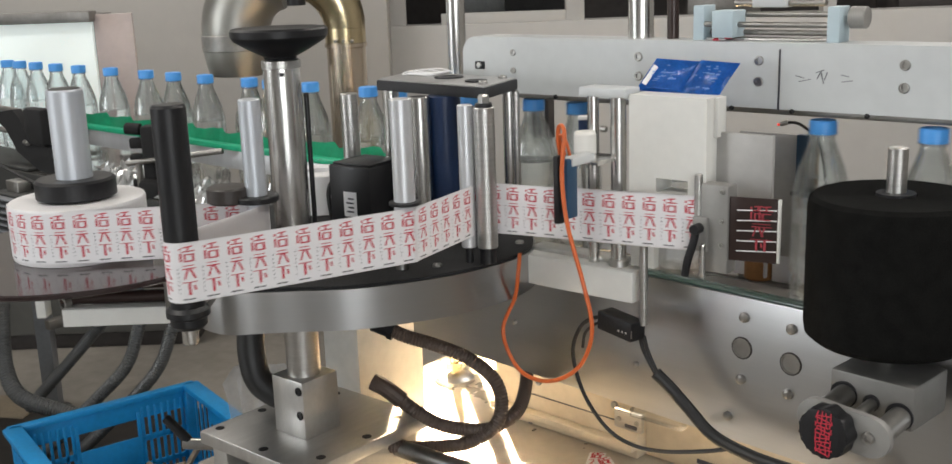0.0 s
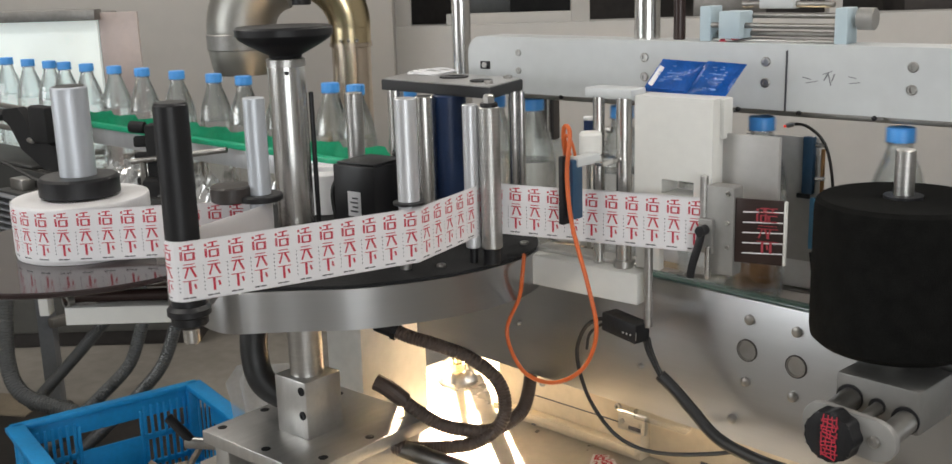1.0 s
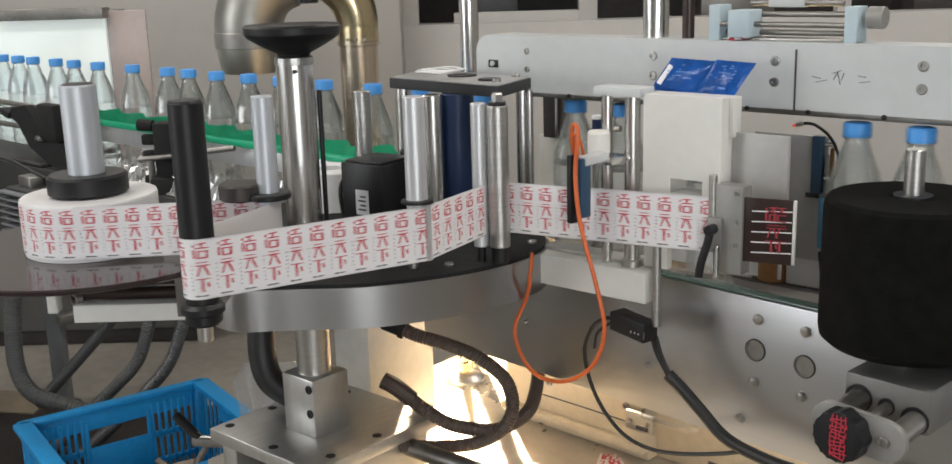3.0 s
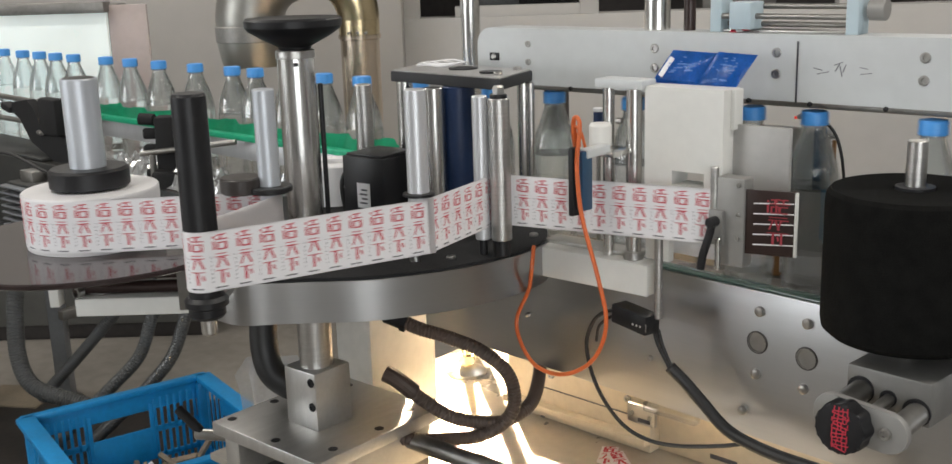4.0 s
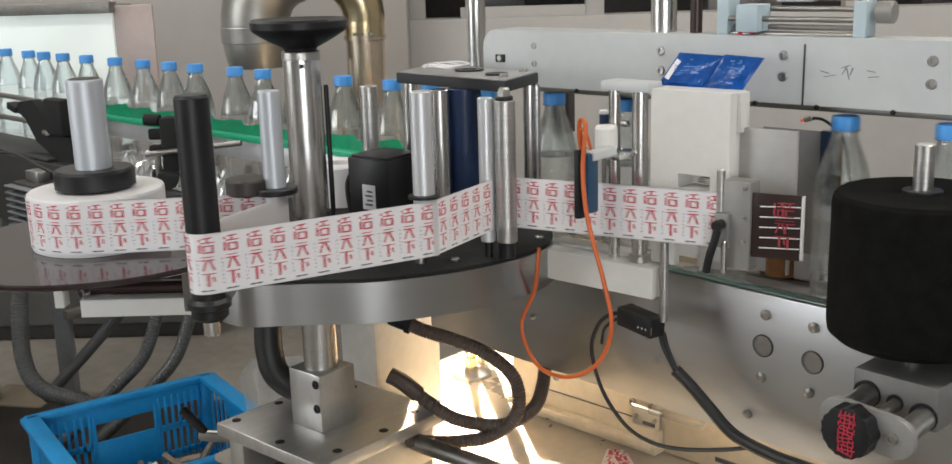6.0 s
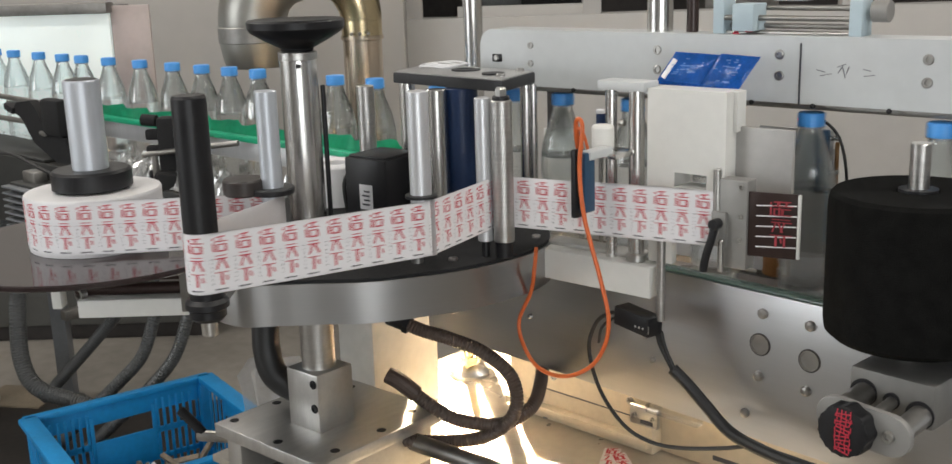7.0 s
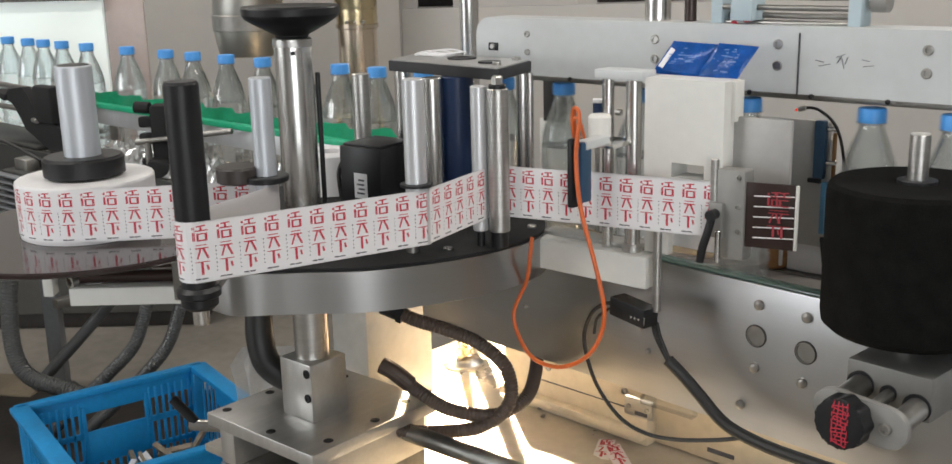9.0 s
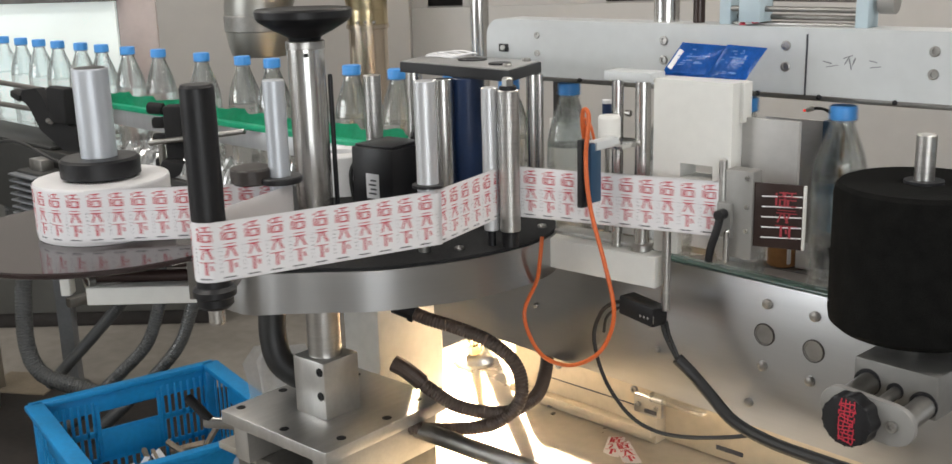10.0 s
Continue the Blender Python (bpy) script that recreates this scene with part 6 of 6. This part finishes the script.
def build_web():
    """White liner in rigid runs, and the labels that ride on it. Returns what is keyed."""
    web = thing("label_web", (0, 0, 0), "white liner web carrying red printed labels between the rollers", "label web")
    segs = web_path(dancer_at(0))
    moving = {}
    # fixed runs: idler to nip to peel edge
    k0 = 7
    pts = []
    s0 = run_start(segs, 6)
    s1 = run_start(segs, 11) + 0.25
    n = 150
    for i in range(n + 1):
        p, h = on_path(segs, s0 + (s1 - s0) * i / n)
        q = p - Vector((math.sin(h), -math.cos(h))) * 0.0004
        pts.append((q.x, q.y))
    part("liner", ribbon(pts), LINER, web, "white liner paper")
    # runs that swing with the dancer, each a flat strip a little longer than needed
    for name, k, extra in (("liner_in", 1, 0.0), ("liner_back", 3, 0.0), ("liner_front", 5, 0.004)):
        b = B()
        L = segs[k][0] + extra
        rows = [(b.verts.new((x, 0.0005, 0)), b.verts.new((x, 0.0005, WEB_Z1 - WEB_Z0))) for x in (-0.003, L * 0.5, L + 0.003)]
        for p, q in zip(rows, rows[1:]):
            b.faces.new((p[0], q[0], q[1], p[1]))
        bmesh.ops.solidify(b, geom=b.faces[:], thickness=0.0003)
        ob = new("liner_run", mesh("liner_run", b, GLASSINE if name == "liner_back" else LINER))
        ob.parent = web
        moving[name] = (ob, k)
    # wrap round the dancer, riding with it
    b = B()
    c, r, sg, h0 = segs[4][2]
    a = [h0 - 0.15 + (segs[4][0] / r + 0.3) * i / 24 for i in range(25)]
    rows = []
    for h in a:
        x, y = math.sin(h) * (r - 0.0004), -math.cos(h) * (r - 0.0004)
        rows.append((b.verts.new((x, y, 0)), b.verts.new((x, y, WEB_Z1 - WEB_Z0))))
    for p, q in zip(rows, rows[1:]):
        b.faces.new((p[0], q[0], q[1], p[1]))
    bmesh.ops.solidify(b, geom=b.faces[:], thickness=0.0003)
    wrap = new("liner_wrap", mesh("liner_wrap", b, LINER))
    wrap.parent = web
    # wrap round the guide post
    part("liner_bend", ribbon([(POST[0] + math.sin(h) * -(R_POST - 0.0002), POST[1] + math.cos(h) * (R_POST - 0.0002)) for h in [segs[2][2][3] - (segs[2][0] / R_POST) * i / 16 for i in range(17)]]), LINER, web)
    meshes = [label_mesh(q) for q in range(PIECES)]
    strips = []
    total = run_start(segs, 11) + 0.05
    front = run_start(web_path(dancer_at(0)), 5) + 0.012      # rest phase on the front run
    first = -int((fed(10) + 0.02) / PITCH) - 1
    k = first
    while True:
        base = (front % PITCH) + k * PITCH
        if base > total:
            break
        for q in range(PIECES):
            s = base + PITCH * (q + 0.5) / PIECES
            ob = new("label", meshes[q])
            ob.parent = web
            strips.append((ob, s))
        k += 1
    return web, moving, wrap, strips


def key_times():
    ts = {0.0, 10.0}
    for s in STEPS:
        ts |= {s, min(10.0, s + STEP_TIME / 2), min(10.0, s + STEP_TIME)}
    ts |= {a for a, _ in SWING}
    ts = sorted(round(t * 30) / 30 for t in ts)
    return [t for k, t in enumerate(ts) if not k or t - ts[k - 1] > 0.03]


def motions():
    for (ob, T) in bottles:
        rows = []
        cuts = {0.0, 10.0, *[0.5 * k for k in range(1, 20)], *[min(10, max(0, T - 4 + d)) for d in (0,)], min(10, max(0, T))}
        cuts = sorted(round(c * 30) / 30 for c in cuts)
        cuts = [c for k, c in enumerate(cuts) if not k or c - cuts[k - 1] > 0.03]
        for t in cuts:
            x = bottle_x(t - T)
            rows.append((t, pose(x, line_y(x), 0.934, 0, 0, 37 * T)))
        walk(ob, rows)
    ts = key_times()
    paths = {t: web_path(dancer_at(t)) for t in ts}
    walk(dancer, [(t, pose(*dancer_at(t), 1.023)) for t in ts])
    for ob, k in moving_runs.values():
        rows = []
        for t in ts:
            p, h = paths[t][k][2]
            rows.append((t, Matrix.Translation((p.x, p.y, WEB_Z0)) @ Matrix.Rotation(h, 4, "Z")))
        walk(ob, rows)
    walk(liner_wrap, [(t, pose(*dancer_at(t), WEB_Z0)) for t in ts])
    for ob, s in label_strips:
        rows = []
        for t in ts:
            q = s + fed(t)
            # rest places stay on the front run while the dancer swings
            rows.append((t, web_pose(paths[t], max(0.0, q), 0.0002)))
        walk(ob, rows)


build_room()
area_light_frames()
far_cabinet()
light_box()
duct()
feed_conveyor()
main_conveyor()
press_beam()
sample_bags()
red_scrap()
dispenser_table()
unwinder()
drive_head()
applicator()
fibre_sensor()
foam_roller()
hoses()
crate()
floor_clutter()
lower_clutter()
dancer = dancer_roller()
_first = bottle()
bottles = [(_first, PASS[0])] + [(copy_thing(_first, pose(0, 0, 0)), T) for T in PASS[1:]]
label_web, moving_runs, liner_wrap, label_strips = build_web()
motions()
